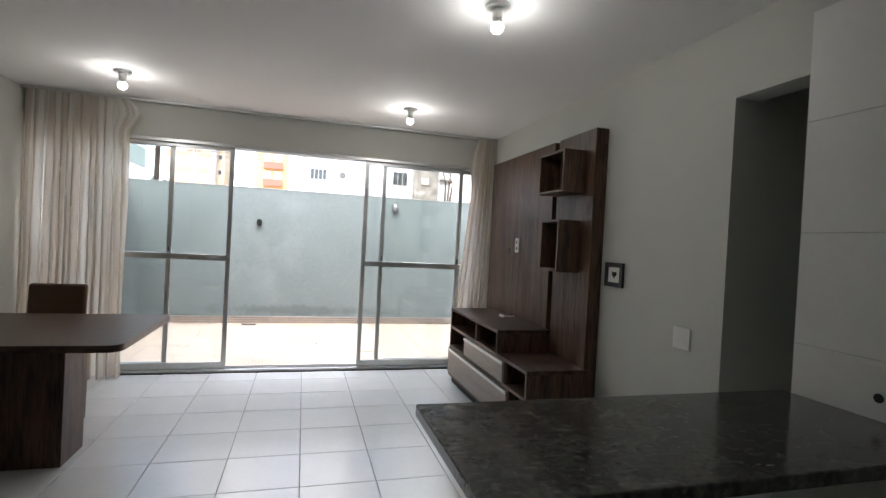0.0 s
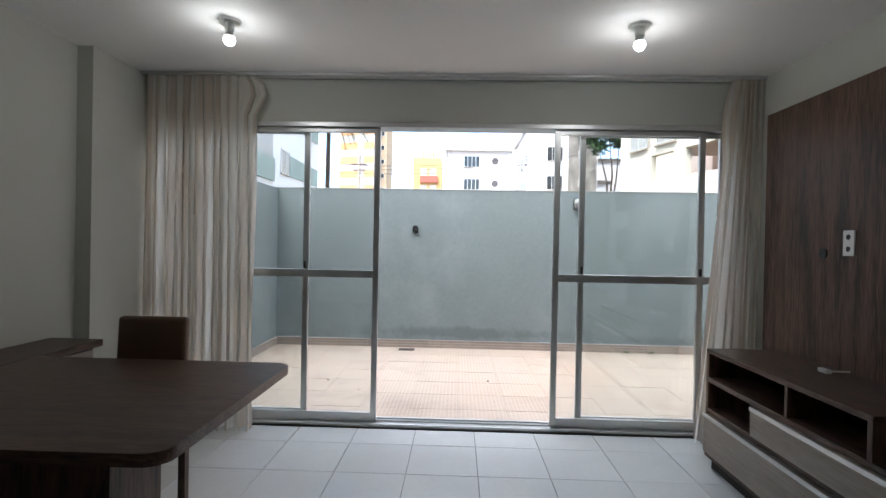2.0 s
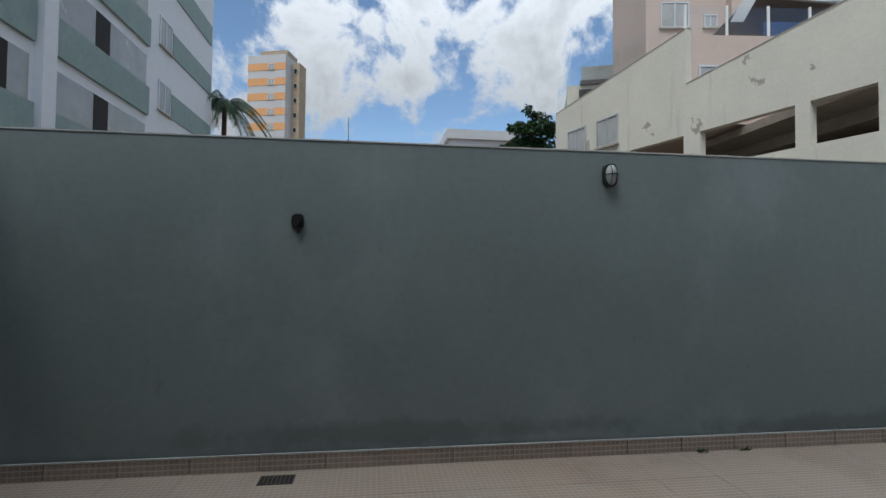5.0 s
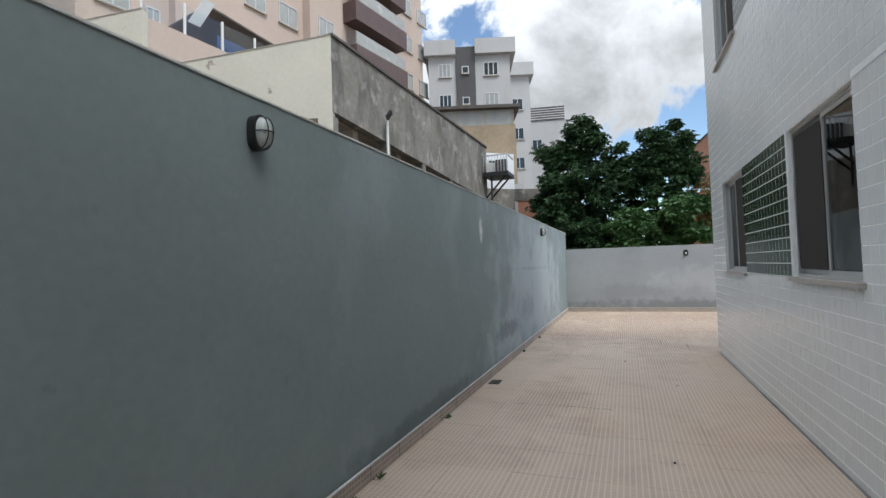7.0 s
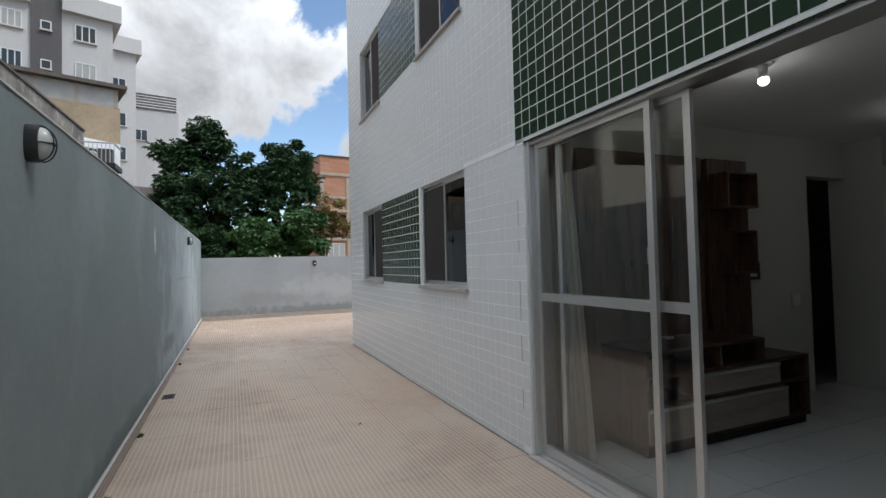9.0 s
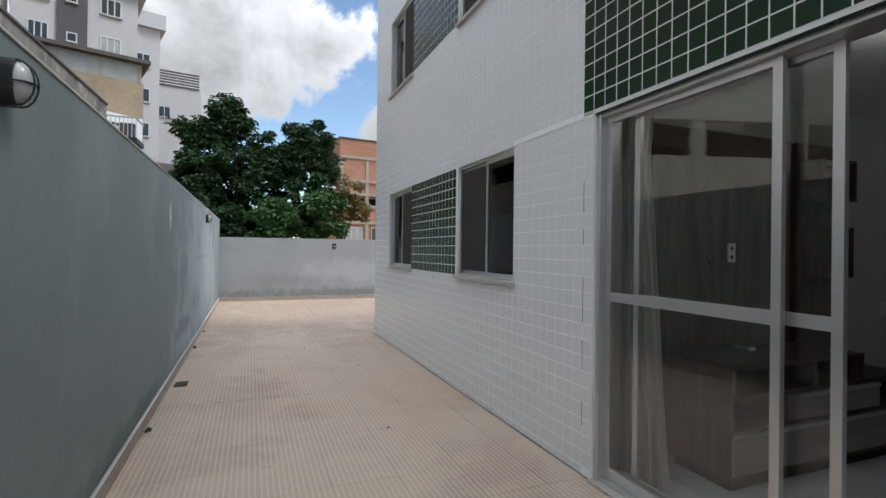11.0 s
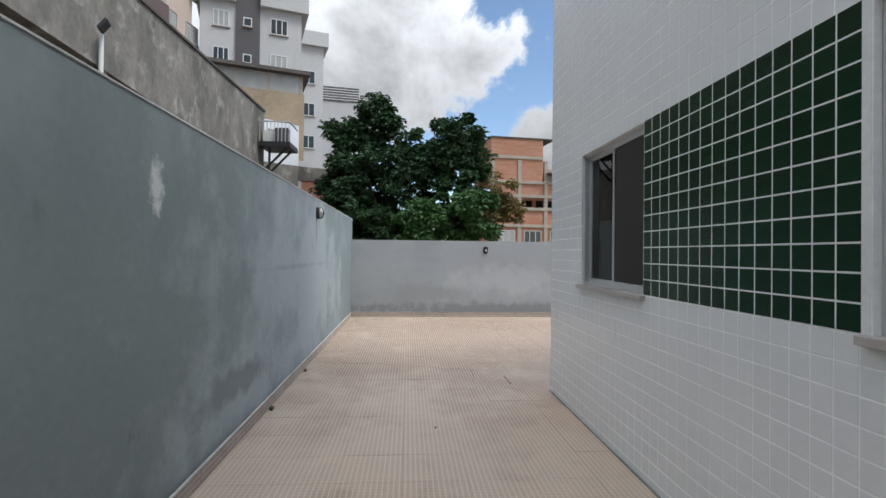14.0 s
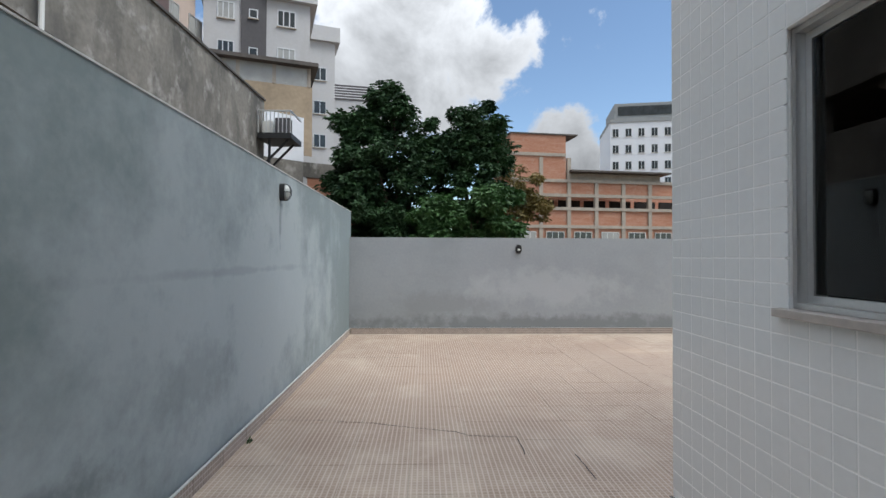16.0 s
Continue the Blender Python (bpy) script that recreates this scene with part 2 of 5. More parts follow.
# First patch: lime plus the far end's brighter light, put into the colour.
for colour, centre, size, amount, scale in (((0.43, 0.47, 0.485), (8.6, 2.86, 1.0), (4.8, 1, 1.8), 0.55, 1.7), ((0.4, 0.45, 0.47), (6.2, 2.86, 0.35), (1.8, 1, 0.5), 0.5, 3.5), ((0.085, 0.1, 0.105), (6.1, 2.86, 0.42), (1.2, 1, 0.2), 0.5, 5.0),
                                            ((0.1, 0.12, 0.12), (7.6, 2.86, 0.6), (0.8, 1, 0.4), 0.28, 5.0), ((0.1, 0.12, 0.12), (3.4, 2.86, 0.16), (2.0, 1, 0.12), 0.55, 4.0), ((0.1, 0.12, 0.12), (0.0, 2.86, 0.2), (2.4, 1, 0.13), 0.5, 4.0),
                                            # Pale patch, narrow darker streak below the corner lamp, faint level line.
                                            ((0.62, 0.64, 0.63), (5.02, 2.86, 1.69), (0.1, 1, 0.24), 0.9, 14.0), ((0.14, 0.165, 0.175), (9.2, 2.86, 1.6), (0.06, 1, 0.35), 0.6, 6.0), ((0.15, 0.175, 0.185), (8.3, 2.86, 1.22), (2.6, 1, 0.05), 0.3, 3.0)):
    stain_or_tone(GREY_PLASTER, colour, centre, size, amount, scale)
END_PLASTER = overlay(material("pale grey plaster", (0.335, 0.352, 0.365), 0.85, spread=0.06, grain=26, big=1.3, bump=0.15, place="World"), (0.23, 0.25, 0.255), 0.8, 0.5, 0.72, 0.5, (1, 1, 1.6), 2)
# Ragged band darker near the foot, then one darker and one paler patch.
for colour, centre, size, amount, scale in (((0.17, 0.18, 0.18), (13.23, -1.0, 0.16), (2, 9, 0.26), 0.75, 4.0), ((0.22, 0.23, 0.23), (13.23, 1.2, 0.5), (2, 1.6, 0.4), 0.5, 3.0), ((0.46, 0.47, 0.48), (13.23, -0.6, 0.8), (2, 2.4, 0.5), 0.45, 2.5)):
    stain_or_tone(END_PLASTER, colour, centre, size, amount, scale)
PATIO_TILE = grid_lines(dirty(overlay(overlay(material("beige anti-slip tile", (0.47, 0.375, 0.29), 0.7, spread=0.08, grain=50, big=2.2, each=0.022, place="World"), (0.2, 0.135, 0.1), 1.3, 0.52, 0.74, 0.6, (1, 1, 1), 4), (0.46, 0.27, 0.16), 0.5, 0.52, 0.7, 0.35, (1, 1, 1), 12)), 0.0333, 0.0065, (0.6, 0.51, 0.42), mark=0.62)
SKIRT_TILE = grid_lines(material("beige skirting tile", (0.42, 0.34, 0.29), 0.7, spread=0.2, grain=40, each=0.09), 0.0333, 0.006, (0.6, 0.53, 0.46), axes=(0, 2))
MORTAR = material("pale mortar", (0.6, 0.6, 0.58), 0.95, spread=0.15, grain=30, bump=0.3)
PATIO_GROUT = material("sandy grout", (0.52, 0.44, 0.36), 0.95, spread=0.2, place="World")
WHITE_TILE = material("white glazed tile", (0.745, 0.767, 0.763), 0.22, spread=0.025, grain=30, big=3, bump=0.03, each=0.02)
GREEN_TILE = material("dark green glazed tile", (0.007, 0.034, 0.014), 0.2, spread=0.15, spec=0.22, grain=20, bump=0.02, each=0.12)
WHITE_GROUT = material("white grout", (0.94, 0.95, 0.94), 0.9, spread=0.08)
GREEN_GROUT = material("pale grout", (0.78, 0.8, 0.77), 0.9, spread=0.08)
STONE_SILL = material("pale marble sill", (0.5, 0.46, 0.42), 0.45, spread=0.15, grain=30)
CONCRETE = overlay(overlay(material("weathered concrete", (0.25, 0.23, 0.2), 0.95, spread=0.2, grain=9, big=0.9, bump=0.5, place="World"), (0.07, 0.066, 0.06), 1.2, 0.46, 0.66, 0.75, (1, 1, 0.4), 6), (0.42, 0.4, 0.37), 2.2, 0.54, 0.68, 0.6, (0.8, 0.8, 0.7), 8)
CREAM = overlay(overlay(material("stained cream render", (0.62, 0.58, 0.49), 0.9, spread=0.06, grain=12, big=0.7, bump=0.2, place="World"), (0.2, 0.17, 0.14), 1.6, 0.6, 0.78, 0.55, (1.4, 1.4, 0.12), 3), (0.26, 0.22, 0.18), 0.9, 0.63, 0.645, 0.8, (1, 1, 1), 15)
PINK = material("pink-beige render", (0.52, 0.415, 0.355), 0.85, spread=0.05, grain=6, big=0.4, place="World")
BROWN_TILE = material("brown cladding", (0.13, 0.085, 0.08), 0.6, spread=0.1, grain=6, place="World")
OFFWHITE = overlay(material("off-white render", (0.5, 0.495, 0.5), 0.85, spread=0.05, grain=6, big=0.3, place="World"), (0.38, 0.36, 0.34), 0.6, 0.55, 0.75, 0.5, (1, 1, 0.3), 2)
BRIGHT_WHITE = material("white render", (0.73, 0.74, 0.77), 0.8, spread=0.03, grain=4, place="World")
DARK_GREY = material("dark grey render", (0.1, 0.095, 0.1), 0.85, spread=0.08, grain=6, place="World")
MID_GREY = material("mid grey render", (0.3, 0.31, 0.31), 0.85, spread=0.06, grain=6, place="World")
TAN = material("tan render", (0.42, 0.33, 0.23), 0.9, spread=0.15, grain=6, big=0.6, place="World")
ORANGE = material("orange render", (0.66, 0.34, 0.15), 0.85, spread=0.04, grain=4, place="World")
YELLOW = material("yellow render", (0.5, 0.34, 0.14), 0.85, spread=0.04, place="World")
RED = material("red render", (0.36, 0.1, 0.07), 0.8, spread=0.05, place="World")
GREEN_PANEL = material("grey-green balcony panel", (0.26, 0.34, 0.31), 0.6, spread=0.1, grain=6, place="World")
BRICK = overlay(material("hollow clay brick", (0.47, 0.27, 0.19), 0.95, spread=0.15, grain=5, big=0.7, bump=0.4, second=(0.36, 0.15, 0.085), stretch=(1, 1, 5), place="World"), (0.5, 0.42, 0.35), 0.9, 0.6, 0.7, 0.45, (1, 1, 1.5), 4)
PALE_CONCRETE = material("bare concrete frame", (0.42, 0.37, 0.31), 0.9, spread=0.12, grain=6, place="World")
WIN_GLASS = material("dark window glass", (0.05, 0.06, 0.065), 0.08, spread=0.3, big=0.8, grain=2, bump=0)
LIT_GLASS = material("curtained window glass", (0.42, 0.42, 0.4), 0.25, spread=0.12, big=0.8, grain=2, bump=0)
ROOF = material("dark metal roof", (0.1, 0.085, 0.075), 0.7, spread=0.2, grain=5, place="World")
LEAF = material("dark mango leaf", (0.033, 0.08, 0.024), 0.62, spec=0.3, spread=0.3, grain=3, big=0.9, bump=0, second=(0.014, 0.036, 0.014), place="World")
LEAF_BRIGHT = material("fresh mango leaf", (0.046, 0.113, 0.024), 0.62, spread=0.3, grain=3, big=0.9, bump=0, second=(0.03, 0.085, 0.018), place="World")
LEAF_DRY = material("dry yellowed leaf", (0.24, 0.17, 0.045), 0.6, spread=0.3, grain=3, big=0.9, bump=0, second=(0.09, 0.085, 0.022), place="World")
BARK = material("brown bark", (0.09, 0.06, 0.04), 0.95, spread=0.3, grain=14, bump=0.6)
EARTH = material("dry earth", (0.2, 0.15, 0.1), 1.0, spread=0.2, grain=2, big=0.1, place="World")
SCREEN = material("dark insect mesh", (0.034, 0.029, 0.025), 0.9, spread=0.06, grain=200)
BULB = glow("lit bulb", (0.95, 1, 0.98), 3.8)


def curtain_cloth():
    m = material("striped cream voile", (0.9, 0.88, 0.83), 0.9, spread=0.04, grain=300, bump=0.15)
    n, l = m.node_tree.nodes, m.node_tree.links
    b = n["Principled BSDF"]
    old = b.inputs["Base Color"].links[0].from_socket
    uv = n.new("ShaderNodeUVMap")
    sep = n.new("ShaderNodeSeparateXYZ")
    l.new(uv.outputs[0], sep.inputs[0])
    pp = n.new("ShaderNodeMath")
    pp.operation = "PINGPONG"
    pp.inputs[1].default_value = 0.045
    l.new(sep.outputs[0], pp.inputs[0])
    r = n.new("ShaderNodeMapRange")
    r.inputs["From Min"].default_value, r.inputs["From Max"].default_value, r.inputs["To Max"].default_value = 0.022, 0.026, 0.75
    l.new(pp.outputs[0], r.inputs["Value"])
    mix = n.new("ShaderNodeMix")
    mix.data_type = "RGBA"
    l.new(r.outputs[0], mix.inputs["Factor"])
    l.new(old, mix.inputs["A"])
    mix.inputs["B"].default_value = (0.68, 0.6, 0.52, 1)
    l.new(mix.outputs["Result"], b.inputs["Base Color"])
    tl, mx = n.new("ShaderNodeBsdfTranslucent"), n.new("ShaderNodeMixShader")
    l.new(mix.outputs["Result"], tl.inputs["Color"])
    mx.inputs[0].default_value = 0.72
    l.new(b.outputs[0], mx.inputs[1])
    l.new(tl.outputs[0], mx.inputs[2])
    sheer, weave = n.new("ShaderNodeBsdfTransparent"), n.new("ShaderNodeMixShader")
    weave.inputs[0].default_value = 0.1
    l.new(mx.outputs[0], weave.inputs[1])
    l.new(sheer.outputs[0], weave.inputs[2])
    l.new(weave.outputs[0], n["Material Output"].inputs["Surface"])
    return m


CURTAIN = curtain_cloth()


# ---- mesh helpers ----
def bx(bm, x0, x1, y0, y1, z0, z1, m=None):
    r = bmesh.ops.create_cube(bm, size=1, matrix=(m or Matrix()) @ Matrix.LocRotScale(((x0 + x1) / 2, (y0 + y1) / 2, (z0 + z1) / 2), None, (x1 - x0, y1 - y0, z1 - z0)))
    return r["verts"]


def ring(bm, x0, x1, z0, z1, w, y0, y1, m=None):
    """A rectangular frame in one piece, upright in the x-z plane."""
    m = m or Matrix()
    loops = []
    for a, yy in ((0, y0), (w, y0), (w, y1), (0, y1)):
        loops.append([bm.verts.new(m @ Vector(p)) for p in ((x0 + a, yy, z0 + a), (x1 - a, yy, z0 + a), (x1 - a, yy, z1 - a), (x0 + a, yy, z1 - a))])
    for i in range(4):
        for k in range(4):
            j = (k + 1) % 4
            bm.faces.new((loops[i][k], loops[i][j], loops[(i + 1) % 4][j], loops[(i + 1) % 4][k]))
    return bm


def cyl(bm, p, q, r0, r1=None, seg=12):
    p, q = Vector(p), Vector(q)
    d = q - p
    m = Matrix.Translation((p + q) / 2) @ d.to_track_quat("Z", "Y").to_matrix().to_4x4()
    bmesh.ops.create_cone(bm, cap_ends=True, segments=seg, radius1=r0, radius2=r0 if r1 is None else r1, depth=d.length, matrix=m)


def ball(bm, c, r, scale=(1, 1, 1), seg=16):
    bmesh.ops.create_uvsphere(bm, u_segments=seg, v_segments=seg // 2 + 2, radius=r, matrix=Matrix.LocRotScale(c, None, scale))


def finish(name, bm, mat, bevel=0.0, smooth=False):
    if bevel:
        bmesh.ops.bevel(bm, geom=bm.edges[:], offset=bevel, segments=2, affect="EDGES", profile=0.6)
    me = bpy.data.meshes.new(name)
    bm.to_mesh(me)
    bm.free()
    me.materials.append(mat)
    if smooth:
        for p in me.polygons:
            p.use_smooth = True
    return me


def thing(name, at, label, category, group=""):
    ob = new(name)
    ob.empty_display_size = 0.1
    ob.matrix_basis = Matrix.Translation(at)
    return tagged(ob, label, category, group)


def hang(ob, parent):
    """Parents ob so that its mesh stays where it was drawn."""
    ob.parent = parent
    m, p = Matrix(), parent
    while p is not None:
        m = p.matrix_basis @ m if p.parent is None else p.matrix_parent_inverse @ p.matrix_basis @ m
        p = p.parent
    ob.matrix_parent_inverse = m.inverted()
    return ob


def part(name, bm, mat, parent, label="", bevel=0.0, smooth=False):
    ob = hang(new(name, finish(name, bm, mat, bevel, smooth)), parent)
    return tagged(ob, label)


def boxes(*rows):
    bm = bmesh.new()
    for r in rows:
        bx(bm, *r)
    return bm


def slab(name, rows, mat, label="", kind="structure", category=""):
    return tagged(new(name, finish(name, boxes(*rows), mat)), label, category, kind=kind)


def piece_mesh(name, sx, sy, sz, chamfer, mat):
    """A low tile or brick with chamfered top edges, its top towards +z."""
    c = chamfer
    v = [(sx * a / 2, sy * b / 2, 0) for a, b in ((-1, -1), (1, -1), (1, 1), (-1, 1))]
    v += [(sx * a / 2, sy * b / 2, sz - c) for a, b in ((-1, -1), (1, -1), (1, 1), (-1, 1))]
    v += [((sx / 2 - c) * a, (sy / 2 - c) * b, sz) for a, b in ((-1, -1), (1, -1), (1, 1), (-1, 1))]
    f = [(8, 9, 10, 11)]
    for k in range(4):
        j = (k + 1) % 4
        f += [(k, j, j + 4, k + 4), (k + 4, j + 4, j + 8, k + 8)]
    me = bpy.data.meshes.new(name)
    me.from_pydata(v, [], f)
    me.materials.append(mat)
    return me


def lay(name, me, poses, parent, limit=300):
    """Lays alike pieces as parts of parent; those past the limit are joined into one."""
    for m in poses[:limit]:
        ob = new(name, me)
        ob.parent = parent
        ob.matrix_basis = m
    rest = poses[limit:]
    if rest:
        base_v = np.array([v.co for v in me.vertices])
        base_f = [tuple(p.vertices) for p in me.polygons]
        vs, fs = [], []
        for k, m in enumerate(rest):
            a = np.array(m)
            vs.append(base_v @ a[:3, :3].T + a[:3, 3])
            fs += [tuple(i + k * len(base_v) for i in f) for f in base_f]
        big = bpy.data.meshes.new(name + "s")
        big.from_pydata(np.concatenate(vs).tolist(), [], fs)
        big.materials.append(me.materials[0])
        ob = new(name + "s", big)
        ob.parent = parent
        tagged(ob, kind="stuff")

# ---- large structure ----
CEIL, OUT = 2.53, 0.18
HEAD = 2.22
floor = slab("floor", [(-2.6, 2.0, -7.1, 0.0, -0.14, -0.006), (2.0, 3.6, -7.1, -3.0, -0.14, -0.006)], GROUT, "glossy white ceramic tile floor of the living room")
slab("ceiling", [(-2.6, 3.6, -7.1, 0.0, CEIL, CEIL + 0.12)], CEILING_PAINT, "flat white painted ceiling")
slab("wall_east", [(1.97, 2.12, -3.22, 0.0, 0, CEIL), (1.97, 2.12, -3.853, -3.22, 2.15, CEIL)], WALL_PAINT, "pale grey painted wall with an open doorway")
kitchen_wall = slab("wall_kitchen", [(1.632, 2.12, -7.0, -3.853, 0, CEIL)], WALL_PAINT, "kitchen wall clad in pale tiles")
slab("wall_hall", [(3.4, 3.55, -7.0, -3.0, 0, CEIL), (2.12, 3.4, -3.2, -3.05, 0, CEIL)], WALL_PAINT, "dim hallway wall behind the doorway")
slab("wall_west", [(-2.65, -2.5, -7.0, 0.0, 0, CEIL)], WALL_PAINT, "pale grey painted side wall")
slab("column", [(-2.5, -2.4, -0.57, 0.0, 0, CEIL)], WALL_PAINT, "pale grey painted corner column")
slab("wall_south", [(-2.65, 3.55, -7.15, -7.0, 0, CEIL)], WALL_PAINT, "pale grey painted rear wall")
slab("wall_north", [(-2.5, 1.97, 0.0, OUT - 0.0025, HEAD, CEIL + 0.12)], WALL_PAINT, "painted beam above the sliding door")
slab("curtain_rail", [(-2.38, 1.96, -0.14, -0.11, CEIL - 0.022, CEIL - 0.004)], ALU, "thin aluminium curtain track under the ceiling")

# own building outside
facade = slab("facade", [(1.857, 1.97, 0.0, OUT - 0.0025, -0.1, HEAD), (1.97, 2.82, 0.002, OUT - 0.0025, -0.1, 6.2), (2.82, 3.96, 0.002, OUT - 0.0025, -0.1, 1.13), (2.82, 3.96, 0.002, OUT - 0.0025, 2.205, 3.65),
                         (3.96, 5.47, 0.002, OUT - 0.0025, -0.1, 6.2), (5.47, 6.57, 0.002, OUT - 0.0025, -0.1, 1.13), (5.47, 6.57, 0.002, OUT - 0.0025, 2.205, 3.65),
                         (2.82, 3.96, 0.002, OUT - 0.0025, 4.75, 6.2), (5.47, 6.57, 0.002, OUT - 0.0025, 4.75, 6.2),
                         (6.57, 7.43, 0.002, OUT - 0.0025, -0.1, 6.2), (-2.5, 1.97, 0.002, OUT - 0.0025, CEIL + 0.12, 6.2), (7.28, 7.43, -7.1, 0.002, -0.1, 6.2),
                         (-2.65, -2.5, 0.0, OUT - 0.0025, -0.1, 6.2), (-9, -2.65, 0.0, OUT - 0.0025, -0.1, 6.2)], WHITE_GROUT, "white-tiled outer wall of the apartment block")
slab("roof", [(-9, 7.43, -7.15, OUT - 0.01, 6.2, 6.3)], PALE_CONCRETE, "flat concrete slab above the upper storey")
slab("wall_room", [(2.12, 7.28, -3.0, -2.9, -0.1, 6.2), (2.12, 7.28, -2.9, 0.0, 2.6, 2.7), (2.12, 7.28, -2.9, 0.0, -0.1, 0.0), (4.6, 4.7, -2.9, 0.0, 0, 6.2)], WALL_PAINT, "plain walls of the rooms behind the windows")
slab("facade_band", [(1.955, 2.82, OUT - 0.003, OUT + 0.002, 2.208, 2.247)], WHITE_GROUT, "smooth white course beside the door head")

# patio
slab("facade_joint", [(1.86, 7.44, OUT + 0.001, OUT + 0.016, -0.003, 0.003)], CONCRETE, "dark gritty joint at the foot of the tiled wall")
ground = slab("ground", [(-9, 13.3, OUT - 0.01, 3.0, -0.25, -0.0035), (7.2, 13.3, -9, OUT - 0.01, -0.25, -0.0035)], PATIO_GROUT, "patio screed under beige tiles")
slab("earth", [(-400, 400, -400, 400, -3.6, -3.4)], EARTH, "dry earth and streets beyond the walls")
def slope_top(ob):
    """The long wall's top climbs a little along its length."""
    for v in ob.data.vertices:
        if v.co.z > 1:
            v.co.z += 0.0028 * (v.co.x + 2.65) - 0.035


slope_top(slab("patio_wall", [(-2.65, 13.37, 2.86, 3.0, -0.2, 2.09)], GREY_PLASTER, "grey painted plaster boundary wall with damp stains"))
slab("patio_wall_side", [(-2.65, -2.5, OUT, 2.86, -0.2, 2.05)], GREY_PLASTER, "grey painted plaster side wall of the patio")
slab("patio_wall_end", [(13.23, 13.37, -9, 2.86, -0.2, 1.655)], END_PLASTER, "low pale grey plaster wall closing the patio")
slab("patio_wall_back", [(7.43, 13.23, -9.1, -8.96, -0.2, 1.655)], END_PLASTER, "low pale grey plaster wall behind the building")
slope_top(slab("wall_coping", [(-2.66, 13.38, 2.854, 3.006, 2.09, 2.099)], MORTAR, "thin mortar capping along the wall top"))
slab("facade_crack", [(1.946, 1.948, OUT - 0.003, OUT - 0.0008, z0_, z1_) for z0_, z1_ in ((1.62, 1.82), (1.42, 1.52), (0.93, 1.22), (0.64, 0.83), (0.3, 0.45))], DARK, "dark open joint between white wall tiles")
slab("sill_gap", [(-2.36, 1.816, -0.026, -0.0105, -0.006, 0.009)], DARK, "dark gap along the door track")
slab("doorsill", [(-2.4, 1.853, -0.01, OUT + 0.03, -0.01, 0.012)], STONE_SILL, "pale marble door sill under the sliding door")


# ---- sliding door ----
door = thing("sliding_door", (-0.2, 0.05, 0.012), "aluminium sliding patio door standing open in the middle", "door")
part("frame", boxes((-2.4, -2.36, -0.005, 0.15, 0.012, HEAD), (1.816, 1.846, -0.005, 0.158, 0.012, HEAD - 0.01), (1.846, 1.8565, -0.005, 0.105, 0.012, HEAD - 0.01), (-2.36, 1.816, -0.005, 0.15, 2.185, HEAD - 0.002), (-2.36, 1.816, -0.012, 0.15, 0.0125, 0.03)), ALU, door, bevel=0.003)
part("track", boxes((-2.36, 1.816, 0.097, 0.103, 0.03, 0.04), (-2.36, 1.816, 0.042, 0.048, 0.03, 0.04)), ALU, door)


def door_panel(x0, x1, y, name, latch_x):
    s = 0.042
    p = part(name, boxes((x0, x0 + s, y - 0.014, y + 0.014, 0.033, 2.184), (x1 - s, x1, y - 0.014, y + 0.014, 0.033, 2.184), (x0 + s, x1 - s, y - 0.013, y + 0.013, 0.033, 0.095),
                         (x0 + s, x1 - s, y - 0.013, y + 0.013, 2.15, 2.184), (x0 + s, x1 - s, y - 0.013, y + 0.013, 1.085, 1.14)), ALU, door, bevel=0.002)
    for z0, z1 in ((0.095, 1.085), (1.14, 2.15)):
        g = part("pane", boxes((x0 + s - 0.004, x1 - s + 0.004, y - 0.003, y + 0.003, z0 - 0.004, z1 + 0.004)), GLASS, p)
        g.visible_shadow = False
    bm = boxes((latch_x - 0.008, latch_x + 0.008, y - 0.03, y - 0.014, 1.145, 1.2))
    part("latch", bm, BLACK, p, "small black latch", bevel=0.003)


door_panel(0.57, 1.645, 0.045, "sliding_panel", 1.62)
door_panel(-1.775, -0.7, 0.045, "sliding_panel", -1.75)
door_panel(0.765, 1.815, 0.1, "fixed_panel", 0.79)
door_panel(-2.359, -1.235, 0.1, "fixed_panel", -1.26)


